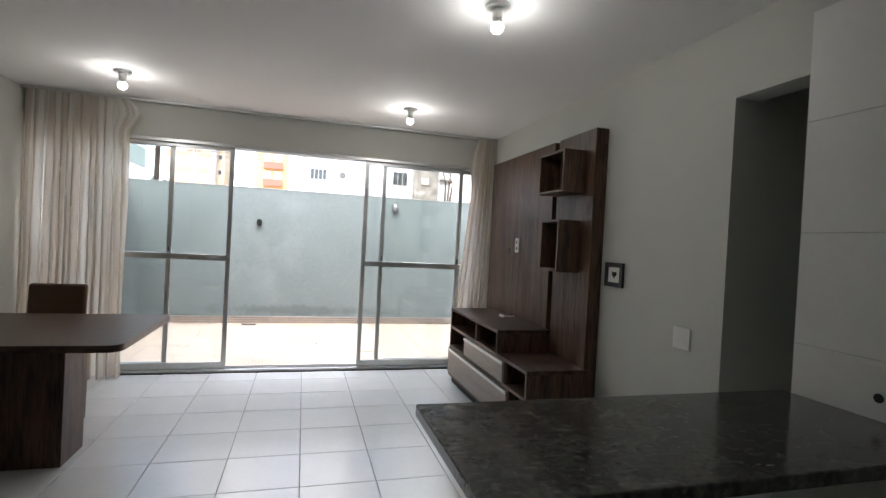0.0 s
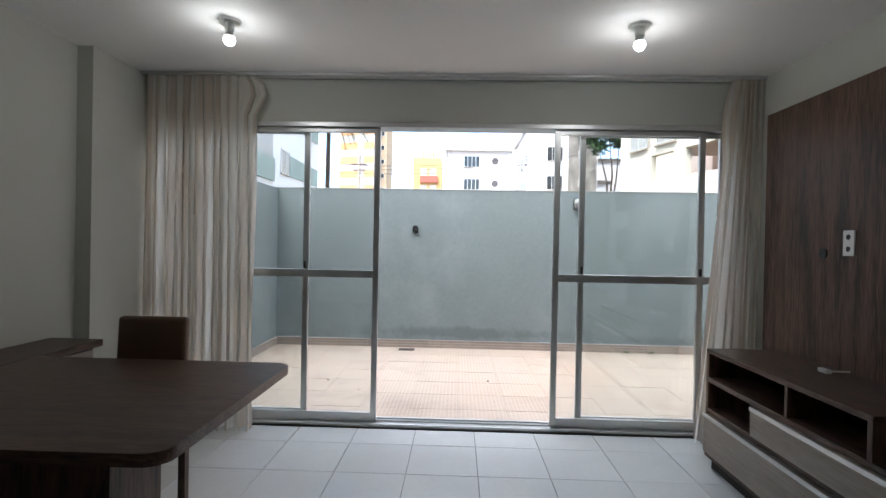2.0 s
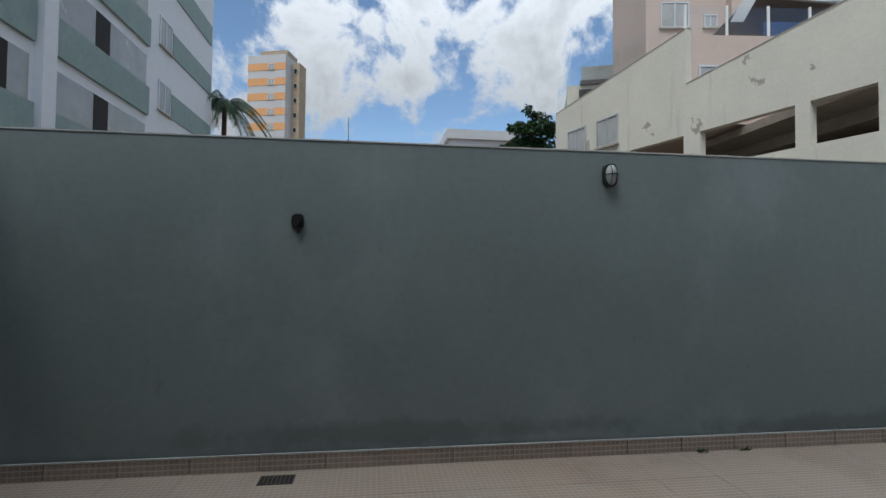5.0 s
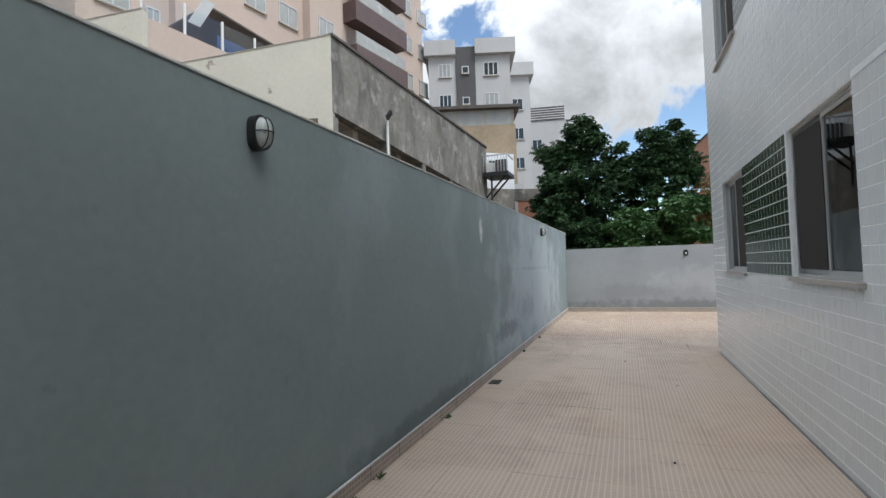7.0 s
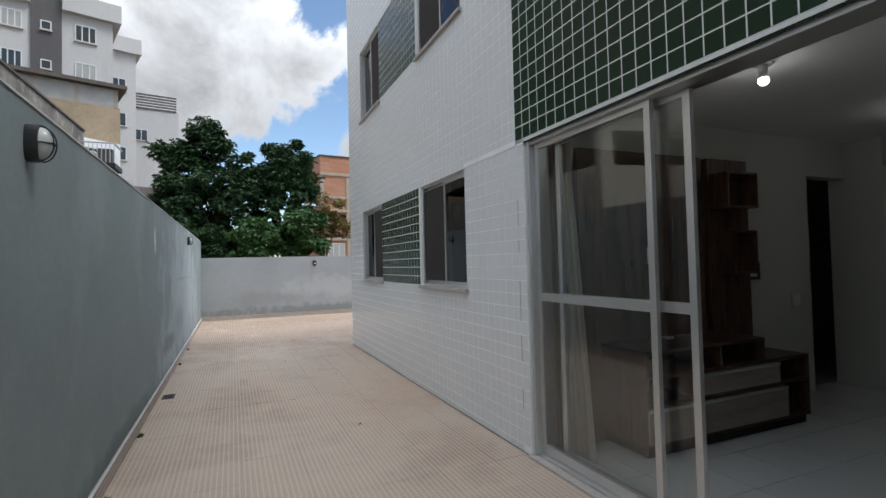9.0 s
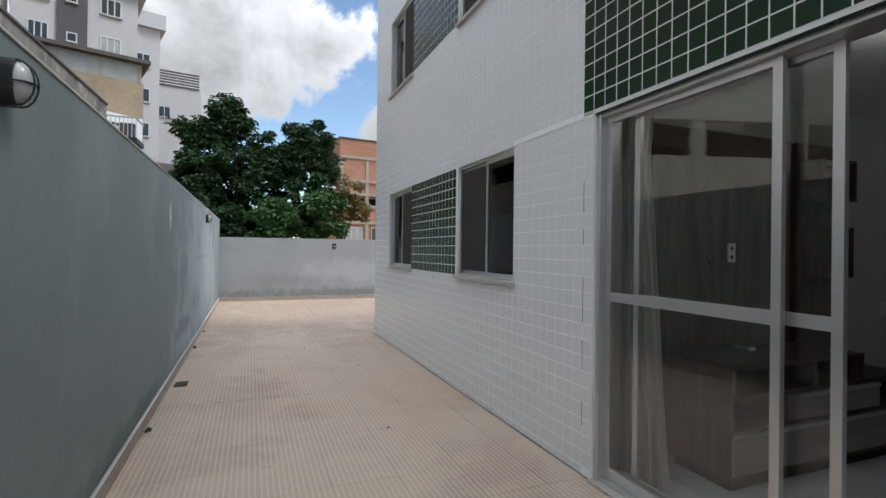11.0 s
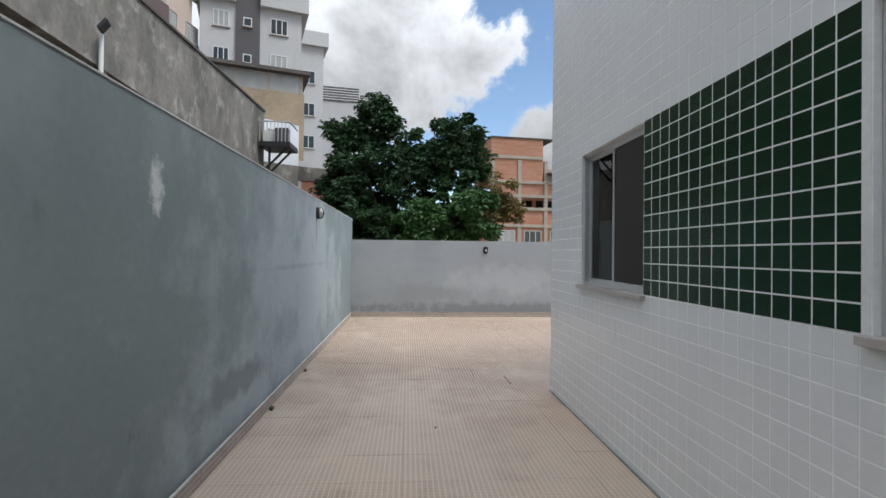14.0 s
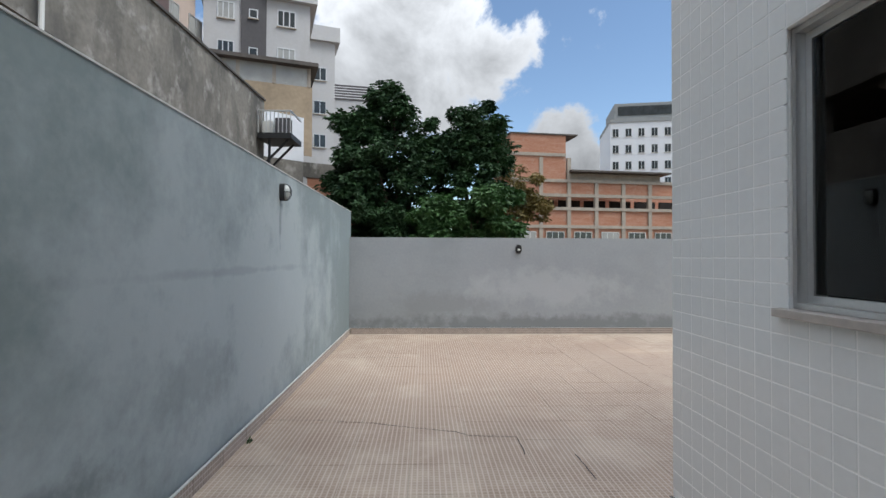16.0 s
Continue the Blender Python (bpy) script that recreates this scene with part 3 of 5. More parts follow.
# ---- living room ----
def curtain(name, label, top, bottom, folds, z0, z1, seed, flap):
    rnd = random.Random(seed)
    nu, nv = folds * 14, 36
    ph = [rnd.uniform(-0.9, 0.9) for _ in range(folds + 1)]
    v, f, uv = [], [], []
    for j in range(nv + 1):
        t = j / nv
        x0 = bottom[0] + (top[0] - bottom[0]) * t
        x1 = bottom[1] + (top[1] - bottom[1]) * t
        for i in range(nu + 1):
            s = i / nu
            k = folds * max(0.0, min(1.0, s + (0.035 * math.sin(7 * s + seed) + 0.02 * math.sin(17 * s)) * math.sin(math.pi * s)))
            w = ph[int(k)] + (ph[min(folds, int(k) + 1)] - ph[int(k)]) * (k % 1)
            amp = 0.036 * (0.55 + 0.75 * (1 - t)) * (1 + 0.4 * w)
            a = math.tau * k + w * (1.2 - t) + 0.3 * math.sin(5 * t + 3 * s)
            x = x0 + (x1 - x0) * s + 0.018 * math.sin(a * 2 + t * 2)
            y = -0.105 + amp * math.sin(a)
            if flap and abs(flap[0] - s) < 0.16 and t > flap[1]:
                e = (1 - abs(flap[0] - s) / 0.16) * math.sin((t - flap[1]) / (1 - flap[1]) * math.pi)
                x += flap[2] * e
                y -= 0.03 * e
            v.append((x, y, z0 + (z1 - z0) * t + 0.012 * math.sin(a) * (1 - t)))
    for j in range(nv):
        for i in range(nu):
            p = j * (nu + 1) + i
            f.append((p, p + 1, p + nu + 2, p + nu + 1))
    me = bpy.data.meshes.new(name)
    me.from_pydata(v, [], f)
    lay_uv = me.uv_layers.new(name="uv")
    for poly in me.polygons:
        poly.use_smooth = True
        for li in poly.loop_indices:
            q = me.loops[li].vertex_index
            lay_uv.data[li].uv = ((q % (nu + 1)) / nu * folds * 0.17, (q // (nu + 1)) / nv * 2.5)
    me.materials.append(CURTAIN)
    return tagged(new(name, me), label, "curtain")


curtain("curtain", "cream striped voile curtain drawn aside, reaching the floor", (-2.37, -1.58), (-2.38, -1.56), 13, 0.012, 2.508, 3, (0.98, 0.9, 0.1))
curtain("curtain", "cream striped curtain bunched beside the wood panel", (1.76, 1.95), (1.55, 1.93), 6, 0.012, 2.508, 8, (0.03, 0.78, -0.05))


def ceiling_lamp(x, y):
    t = thing("ceiling_lamp", (x, y, CEIL), "bare lit bulb in a white ceiling lampholder", "lamp", "ceiling bulbs")
    bm = bmesh.new()
    cyl(bm, (x, y, CEIL), (x, y, CEIL - 0.012), 0.062, 0.055, 24)
    part("rose", bm, WHITE_PLASTIC, t, smooth=False)
    bm = bmesh.new()
    cyl(bm, (x, y, CEIL - 0.012), (x, y, CEIL - 0.065), 0.026, 0.024, 20)
    part("holder", bm, WHITE_PLASTIC, t)
    bm = bmesh.new()
    cyl(bm, (x, y, CEIL - 0.065), (x, y, CEIL - 0.09), 0.018, 0.029, 20)
    part("bulb_base", bm, WHITE_PLASTIC, t, "white plastic bulb base")
    bm = bmesh.new()
    ball(bm, (x, y, CEIL - 0.106), 0.031, (1, 1, 0.95), 20)
    b = part("bulb", bm, BULB, t, "glowing white bulb", smooth=True)
    b.visible_shadow = False
    return t


for lx, ly in ((-1.38, -0.92), (0.83, -0.89), (0.83, -2.91)):
    ceiling_lamp(lx, ly)

# wood panel with two cubes
panel = thing("wall_panel", (1.97, -1.3, 0), "dark walnut media wall panel with a recessed slot", "wall panel")
part("board", boxes((1.87, 1.966, -1.615, -0.3, 0.004, 2.215)), WOOD, panel, bevel=0.002)
part("board", boxes((1.87, 1.966, -2.19, -1.685, 0.004, 2.215)), WOOD, panel, bevel=0.002)
# The backing's dark colour stands in for the shade inside the slot.
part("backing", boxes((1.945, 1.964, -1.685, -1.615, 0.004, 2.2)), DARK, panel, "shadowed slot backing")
bm = bmesh.new()
cyl(bm, (1.872, -0.82, 1.33), (1.862, -0.82, 1.33), 0.028, None, 18)
part("cable_grommet", bm, BLACK, panel)


def niche(y0, y1, z0, z1, label):
    x0, x1, w = 1.695, 1.868, 0.018
    t = thing("cube_shelf", (x1, (y0 + y1) / 2, z0), label, "shelf", "cube shelves")
    part("top_board", boxes((x0, x1, y0, y1, z1 - w, z1)), WOOD, t, bevel=0.0015)
    part("bottom_board", boxes((x0, x1, y0, y1, z0, z0 + w)), WOOD, t, bevel=0.0015)
    part("side_board", boxes((x0, x1, y0, y0 + w, z0 + w, z1 - w)), WOOD, t, bevel=0.0015)
    part("side_board", boxes((x0, x1, y1 - w, y1, z0 + w, z1 - w)), WOOD, t, bevel=0.0015)
    part("back_board", boxes((x1 - 0.01, x1, y0 + w, y1 - w, z0 + w, z1 - w)), WOOD, t)


niche(-2.08, -1.71, 1.775, 2.075, "wide open walnut cube shelf fixed to the wall panel")
niche(-2.05, -1.785, 1.21, 1.58, "tall open walnut cube shelf fixed to the wall panel")

unit = thing("tv_unit", (1.65, -1.35, 0), "low stepped walnut media unit with pale drawer fronts", "tv stand")
X0, X1 = 1.43, 1.868
part("plinth", boxes((X0 + 0.03, X1, -2.2, -0.5, 0.002, 0.07)), DARK, unit)
part("bottom_board", boxes((X0, X1, -2.22, -0.47, 0.07, 0.095)), WOOD_LONG, unit, bevel=0.0015)
part("middle_board", boxes((X0 + 0.002, X1, -2.195, -0.495, 0.345, 0.37)), WOOD_LONG, unit, bevel=0.0015)
part("lower_top", boxes((X0, X1, -2.22, -0.47, 0.53, 0.557)), WOOD_LONG, unit, bevel=0.0015)
part("upper_top", boxes((X0, X1, -1.69, -0.47, 0.705, 0.73)), WOOD_LONG, unit, bevel=0.0015)
for ya, yb, za, zb in ((-0.495, -0.47, 0.095, 0.53), (-2.22, -2.195, 0.095, 0.53), (-0.495, -0.47, 0.557, 0.705), (-1.69, -1.665, 0.557, 0.705), (-1.215, -1.195, 0.557, 0.705), (-0.95, -0.93, 0.37, 0.53), (-1.86, -1.84, 0.37, 0.53), (-1.95, -1.93, 0.095, 0.345)):
    part("upright", boxes((X0 + 0.001, X1, ya, yb, za, zb)), WOOD, unit, bevel=0.0015)
part("back_board", boxes((X1 - 0.012, X1 - 0.002, -2.19, -0.5, 0.1, 0.53), (X1 - 0.012, X1 - 0.002, -1.66, -0.5, 0.557, 0.7)), DARK, unit)
for ya, yb, za, zb in ((-1.838, -0.952, 0.374, 0.526), (-1.925, -0.475, 0.1, 0.335)):
    d = part("drawer", boxes((X0 - 0.012, X0 + 0.3, ya, yb, za, zb)), PALE_WOOD, unit, "pale grey oak drawer front", bevel=0.002)
    part("handle", boxes((X0 - 0.02, X0 - 0.0125, ya, yb, zb - 0.022, zb)), ALU, d, "aluminium edge pull", bevel=0.002)


def plate(name, at, sy, sz, label, category, sockets):
    x, y, z = at
    t = thing(name, at, label, category)
    part("cover", boxes((x - 0.009, x, y - sy / 2, y + sy / 2, z - sz / 2, z + sz / 2)), WHITE_PLASTIC, t, bevel=0.002)
    for dy, dz in sockets:
        bm = bmesh.new()
        cyl(bm, (x - 0.0085, y + dy, z + dz), (x - 0.0105, y + dy, z + dz), 0.014, None, 14)
        part("socket", bm, BLACK if sz > sy else WHITE_PLASTIC, t)
    return t


plate("wall_socket", (1.868, -1.0, 1.385), 0.07, 0.13, "white double socket on the walnut panel", "socket", ((0, 0.03), (0, -0.03)))
plate("wall_socket", (1.968, -2.965, 0.925), 0.12, 0.115, "white four-way socket plate on the grey wall", "socket", ((0.025, 0.025), (-0.025, 0.025), (0.025, -0.025), (-0.025, -0.025)))
plate("wall_socket", (1.968, -2.33, 0.32), 0.12, 0.075, "low white socket plate on the grey wall", "socket", ((0.025, 0), (-0.025, 0)))
plate("wall_socket", (1.618, -4.135, 0.985), 0.12, 0.19, "white socket box on the kitchen tiles", "socket", ((0, 0.0),))
plug = thing("cable_plug", (1.75, -1.02, 0.73), "small white plug lying on the media unit", "plug")
part("body", boxes((1.72, 1.75, -1.06, -1.0, 0.731, 0.752)), WHITE_PLASTIC, plug, bevel=0.005)
bm = bmesh.new()
cyl(bm, (1.75, -1.03, 0.738), (1.86, -1.03, 0.738), 0.004, None, 8)
part("cable", bm, WHITE_PLASTIC, plug)

pic = thing("heart_picture", (1.968, -2.345, 1.22), "small black-framed picture of a dark heart", "picture")
part("frame", boxes((1.95, 1.968, -2.44, -2.41, 1.14, 1.3), (1.95, 1.968, -2.28, -2.25, 1.14, 1.3), (1.95, 1.968, -2.41, -2.28, 1.14, 1.17), (1.95, 1.968, -2.41, -2.28, 1.27, 1.3)), BLACK, pic, bevel=0.002)
part("print", boxes((1.96, 1.967, -2.41, -2.28, 1.17, 1.27)), WHITE_PLASTIC, pic)
bm = bmesh.new()
hv = []
for k in range(32):
    a = math.tau * k / 32
    hv.append(bm.verts.new((1.9585, -2.345 + 0.0016 * 16 * math.sin(a) ** 3, 1.222 + 0.0016 * (13 * math.cos(a) - 5 * math.cos(2 * a) - 2 * math.cos(3 * a) - math.cos(4 * a)))))
face = bm.faces.new(hv)
ext = bmesh.ops.extrude_face_region(bm, geom=[face])
bmesh.ops.translate(bm, verts=[g for g in ext["geom"] if isinstance(g, bmesh.types.BMVert)], vec=(0.0012, 0, 0))
part("heart", bm, DARK, pic)


# desk, sideboard, chair
def rounded_top(x0, x1, y0, y1, z0, z1, r):
    bm = bmesh.new()
    pts = [(x0, y0), (x0, y1)]
    for cx, cy, a0 in ((x1 - r, y1 - r, 90), (x1 - r, y0 + r, 0)):
        pts += [(cx + r * math.cos(radians(a0 - k * 15)), cy + r * math.sin(radians(a0 - k * 15))) for k in range(7)]
    f = bm.faces.new([bm.verts.new((x, y, z1)) for x, y in pts])
    e = bmesh.ops.extrude_face_region(bm, geom=[f])
    bmesh.ops.translate(bm, verts=[g for g in e["geom"] if isinstance(g, bmesh.types.BMVert)], vec=(0, 0, z0 - z1))
    bmesh.ops.recalc_face_normals(bm, faces=bm.faces[:])
    return bm


desk = thing("desk", (-1.55, -1.75, 0), "dark walnut dining desk with rounded corners on a slab pedestal", "table")
part("tabletop", rounded_top(-2.175, -0.91, -2.25, -1.2, 0.712, 0.75, 0.07), WOOD_TOP, desk)
part("pedestal", boxes((-1.76, -1.27, -1.95, -1.66, 0.001, 0.711)), WOOD, desk, bevel=0.003)
side = thing("sideboard", (-2.34, -2.0, 0), "low walnut sideboard with pale sliding fronts along the wall", "sideboard")
part("top", boxes((-2.495, -2.18, -3.3, -0.75, 0.712, 0.75)), WOOD_LONG, side, bevel=0.002)
part("body", boxes((-2.49, -2.225, -3.28, -0.77, 0.09, 0.711)), WOOD, side, bevel=0.002)
part("plinth", boxes((-2.49, -2.24, -3.28, -0.78, 0.001, 0.09)), DARK, side)
part("ledge", boxes((-2.24, -2.185, -3.3, -0.77, 0.09, 0.115)), WOOD_LONG, side, bevel=0.002)
for ya, yb, mt, lb in ((-1.75, -0.8, PALE_WOOD, "pale grey oak front"), (-2.6, -1.77, WOOD, ""), (-3.27, -2.62, WOOD, "")):
    d = part("door", boxes((-2.222, -2.2, ya, yb, 0.12, 0.7)), mt, side, lb, bevel=0.002)
    part("handle", boxes((-2.2, -2.19, ya, ya + 0.014, 0.12, 0.7)), ALU, d, "aluminium edge pull")

chair = thing("dining_chair", (-1.58, -1.3, 0), "brown leatherette dining chair with dark legs pushed under the desk", "chair")
bm = boxes((-1.83, -1.48, -1.155, -1.105, 0.5, 0.945))
for vv in bm.verts:
    if vv.co.z > 0.9:
        vv.co.y += 0.03
part("backrest", bm, LEATHER, chair, bevel=0.02, smooth=True)
part("seat", boxes((-1.86, -1.45, -1.55, -1.15, 0.42, 0.49)), LEATHER, chair, bevel=0.02, smooth=True)
for cx_ in (-1.84, -1.47):
    part("leg", boxes((cx_ - 0.018, cx_ + 0.018, -1.165, -1.125, 0.001, 0.5)), WOOD, chair, bevel=0.004)
    part("leg", boxes((cx_ - 0.018, cx_ + 0.018, -1.535, -1.5, 0.001, 0.425)), WOOD, chair, bevel=0.004)

# kitchen counter
counter = thing("counter", (1.0, -4.1, 0), "polished dark granite breakfast counter on a white base", "counter")
part("worktop", boxes((0.3, 1.617, -4.37, -3.83, 0.885, 0.92)), GRANITE, counter, "polished dark granite", bevel=0.006)
part("base", boxes((1.0, 1.617, -4.32, -3.95, 0.001, 0.884)), WALL_PAINT, counter, "white painted base")

# ---- patio things ----
def bulkhead(x, y, z, face, label, cage=True):
    """An oval outdoor lamp; face is the direction that it looks along."""
    t = thing("wall_lamp", (x, y, z), label, "lamp", "bulkhead lamps")
    turn = Matrix.Translation((x, y, z)) @ Vector(face).to_track_quat("Z", "Y").to_matrix().to_4x4()

    def oval(z0, z1, a, b, a2, b2):
        bm_ = bmesh.new()
        rings = []
        for zz, aa, bb in ((z0, a, b), (z1, a2, b2)):
            rings.append([bm_.verts.new(turn @ Vector((aa * math.copysign(abs(math.cos(q)) ** 0.7, math.cos(q)), bb * math.copysign(abs(math.sin(q)) ** 0.7, math.sin(q)), zz))) for q in (math.tau * k / 24 for k in range(24))])
        for k in range(24):
            j = (k + 1) % 24
            bm_.faces.new((rings[0][k], rings[0][j], rings[1][j], rings[1][k]))
        bm_.faces.new(rings[1])
        bm_.faces.new(rings[0][::-1])
        return bm_

    part("base", oval(0, 0.045, 0.047, 0.078, 0.047, 0.078) if cage else oval(0, 0.03, 0.04 if face[1] else 0.055, 0.052 if face[1] else 0.08, 0.036 if face[1] else 0.05, 0.045 if face[1] else 0.074), BLACK, t, "black plastic base", smooth=False)
    if cage:
        bm_ = bmesh.new()
        bmesh.ops.create_uvsphere(bm_, u_segments=20, v_segments=12, radius=1, matrix=turn @ Matrix.LocRotScale((0, 0, 0.045), None, (0.041, 0.07, 0.045)))
        part("diffuser", bm_, GLOBE, t, "ribbed glass diffuser", smooth=True)
        bm_ = bmesh.new()
        for k in range(8):
            q0, q1 = math.pi * k / 8, math.pi * (k + 1) / 8
            cyl(bm_, turn @ Vector((0.046 * math.cos(q0), 0, 0.045 + 0.049 * math.sin(q0))), turn @ Vector((0.046 * math.cos(q1), 0, 0.045 + 0.049 * math.sin(q1))), 0.003, None, 6)
            for off in (-0.017, 0.017):
                cyl(bm_, turn @ Vector((off, 0.074 * math.cos(q0), 0.045 + 0.049 * math.sin(q0))), turn @ Vector((off, 0.074 * math.cos(q1), 0.045 + 0.049 * math.sin(q1))), 0.003, None, 6)
        part("cage", bm_, BLACK, t)
    else:
        bm_ = bmesh.new()
        cyl(bm_, turn @ Vector((0, -0.01, 0.03)), turn @ Vector((0, -0.01, 0.06)), 0.022, 0.02, 14)
        part("lampholder", bm_, WHITE_PLASTIC if face[0] else BLACK, t, "bare lampholder")
        bm_ = bmesh.new()
        cyl(bm_, turn @ Vector((0, -0.04, 0.02)), turn @ Vector((0.004, -0.075, 0.015)), 0.006, 0.004, 8)
        part("wire", bm_, BLACK, t)
    return t


GLOBE = material("frosted ribbed glass", (0.5, 0.52, 0.5), 0.15, spread=0.1, grain=20)
bulkhead(1.4, 2.86, 1.9, (0, -1, 0), "caged oval bulkhead lamp on the grey wall")
bulkhead(9.2, 2.86, 1.9, (0, -1, 0), "caged oval bulkhead lamp near the corner of the wall")
bulkhead(-0.68, 2.86, 1.54, (0, -1, 0), "broken black lamp base without its glass", False)
bulkhead(13.23, -0.06, 1.46, (-1, 0, 0), "empty lamp ring on the low end wall", False)


def drain(x, y):
    t = thing("floor_drain", (x, y, 0), "small metal floor drain grate beside the wall", "drain", "floor drains")
    part("frame", boxes((x - 0.1, x + 0.1, y - 0.06, y - 0.05, -0.01, 0.004), (x - 0.1, x + 0.1, y + 0.05, y + 0.06, -0.01, 0.004), (x - 0.1, x - 0.09, y - 0.05, y + 0.05, -0.01, 0.004), (x + 0.09, x + 0.1, y - 0.05, y + 0.05, -0.01, 0.004)), ROOF, t)
    part("pit", boxes((x - 0.09, x + 0.09, y - 0.05, y + 0.05, -0.011, 0.001)), DARK, t)
    for k in range(7):
        xx = x - 0.078 + k * 0.024
        part("bar", boxes((xx, xx + 0.012, y - 0.05, y + 0.05, 0.0012, 0.0045)), ROOF, t)


drain(4.97, 2.74)
drain(-0.75, 2.7)
rnd = random.Random(5)
for k, (sx_, sy_) in enumerate(((-1.36, 1.2), (-1.28, 1.25), (-1.0, 0.9), (0.2, 1.3), (3.1, 1.1), (6.4, 1.4), (5.2, 0.9))):
    bm = bmesh.new()
    bmesh.ops.create_icosphere(bm, subdivisions=1, radius=0.006 + 0.004 * rnd.random())
    for vv in bm.verts:
        vv.co *= 0.75 + 0.5 * rnd.random()
    pb = tagged(new("pebble", finish("pebble", bm, DARK)), "small dark pebble lying on the patio tiles", "pebble", "loose pebbles")
    pb.location = (sx_, sy_, 0.005)


def crack(points, label):
    """A thin uneven crack along the tile joints."""
    bm_ = bmesh.new()
    r = random.Random(len(points) * 7)
    for (xa, ya), (xb, yb) in zip(points, points[1:]):
        n_ = max(2, int(math.hypot(xb - xa, yb - ya) / 0.06))
        d = Vector((xb - xa, yb - ya, 0)).normalized()
        s_ = Vector((-d.y, d.x, 0))
        prev = None
        for k in range(n_ + 1):
            c = Vector((xa + (xb - xa) * k / n_, ya + (yb - ya) * k / n_, 0.0016)) + s_ * r.uniform(-0.004, 0.004)
            w = r.uniform(0.002, 0.005)
            cur = [bm_.verts.new(c + s_ * w), bm_.verts.new(c - s_ * w)]
            if prev:
                bm_.faces.new((prev[0], prev[1], cur[1], cur[0]))
            prev = cur
    tagged(new("floor_crack", finish("floor_crack", bm_, DARK)), label, "crack", kind="structure")


crack(((8.78, 2.83), (8.76, 2.43), (8.68, 1.97), (8.61, 1.78), (8.47, 1.31), (8.39, 1.23)), "long crack across the patio tiles")
crack(((8.39, 1.23), (8.36, 0.88), (8.03, 0.88)), "stepped crack along the tile joints")
crack(((8.03, 0.54), (7.65, 0.53)), "short open tile joint")
crack(((11.2, 2.83), (11.25, 2.3), (11.22, 1.9)), "dark open joint near the end wall")
crack(((4.2, 2.4), (4.22, 1.9), (4.2, 1.5)), "dark open joint between patio tiles")
WEED = LEAF_BRIGHT
for sx_ in (2.36, 3.62, 2.05, 8.3, 6.9):
    bm = bmesh.new()
    for k in range(22):
        a, ln = rnd.uniform(0, math.tau), rnd.uniform(0.02, 0.05)
        p0 = Vector((sx_ + rnd.uniform(-0.03, 0.03), 2.8 + rnd.uniform(-0.01, 0.02), 0))
        tip = p0 + Vector((math.cos(a) * ln * 0.8, -abs(math.sin(a)) * ln * 0.8, ln * 0.8))
        sd = Vector((-math.sin(a), math.cos(a), 0)) * 0.007
        bm.faces.new([bm.verts.new(q) for q in (p0, (p0 + tip) / 2 + sd, tip, (p0 + tip) / 2 - sd)])
    tagged(new("weed", finish("weed", bm, WEED)), "tiny green weed growing at the wall foot", "plant", "weeds at the wall foot")
pot = thing("bucket", (-2.36, 1.27, 0), "small grey plastic basin beside the side wall", "bucket")
bm = bmesh.new()
cyl(bm, (-2.36, 1.27, 0.002), (-2.36, 1.27, 0.09), 0.06, 0.085, 20)
part("body", bm, DARK_GREY, pot)


# ---- facade windows ----
def facade_window(x0, x1, z0, z1, label, sill):
    w = thing("window", ((x0 + x1) / 2, 0.1, z0), label, "window", "facade windows")
    y, s, xm = 0.12, 0.02, x0 + (x1 - x0) * 0.47
    part("frame", ring(bmesh.new(), x0 + 0.004, x1 - 0.004, z0 + 0.004, z1 - 0.004, s, 0.075, y + 0.03), ALU, w)
    for k, (a, b, yy) in enumerate(((x0 + s + 0.005, xm + 0.03, 0.133), (xm - 0.03, x1 - s - 0.005, 0.1))):
        sash = part("sash", ring(bmesh.new(), a, b, z0 + s + 0.005, z1 - s - 0.005, 0.03, yy - 0.011, yy + 0.011), ALU, w)
        part("pane", boxes((a + 0.028, b - 0.028, yy - 0.003, yy + 0.003, z0 + s + 0.04, z1 - s - 0.04)), TINT, sash)
    # Added dark sheet behind both sashes stands in for the room's shade.
    part("screen", boxes((x0 + 0.034, x1 - 0.034, 0.03, 0.04, z0 + 0.034, z1 - 0.034)), DARK, w, "added dark sheet standing in for the dim room")
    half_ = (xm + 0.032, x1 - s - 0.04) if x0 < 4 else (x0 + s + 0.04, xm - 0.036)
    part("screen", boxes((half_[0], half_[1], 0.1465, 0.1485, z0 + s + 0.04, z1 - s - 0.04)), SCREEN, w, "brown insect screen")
    if sill:
        part("sill", boxes((x0 - 0.03, x1 + 0.03, 0.02, OUT + 0.035, z0 - 0.03, z0 + 0.002)), STONE_SILL, w, "pale marble sill", bevel=0.004)


for wx0, wx1 in ((2.82, 3.96), (5.47, 6.57)):
    facade_window(wx0, wx1, 1.13, 2.205, "aluminium sliding window with a marble sill in the tiled facade", True)
    facade_window(wx0, wx1, 3.65, 4.75, "upper aluminium sliding window in the tiled facade", True)


# ---- neighbouring buildings ----
def framed(p0, p1):
    u = Vector((p1[0] - p0[0], p1[1] - p0[1], 0))
    ln = u.length
    u.normalize()
    m = Matrix(((u.x, -u.y, 0, p0[0]), (u.y, u.x, 0, p0[1]), (0, 0, 1, 0), (0, 0, 0, 1)))
    return m, ln


def lbox(m, *rows):
    bm_ = bmesh.new()
    for r in rows:
        bx(bm_, *r, m)
    return bm_


win_cache = {}


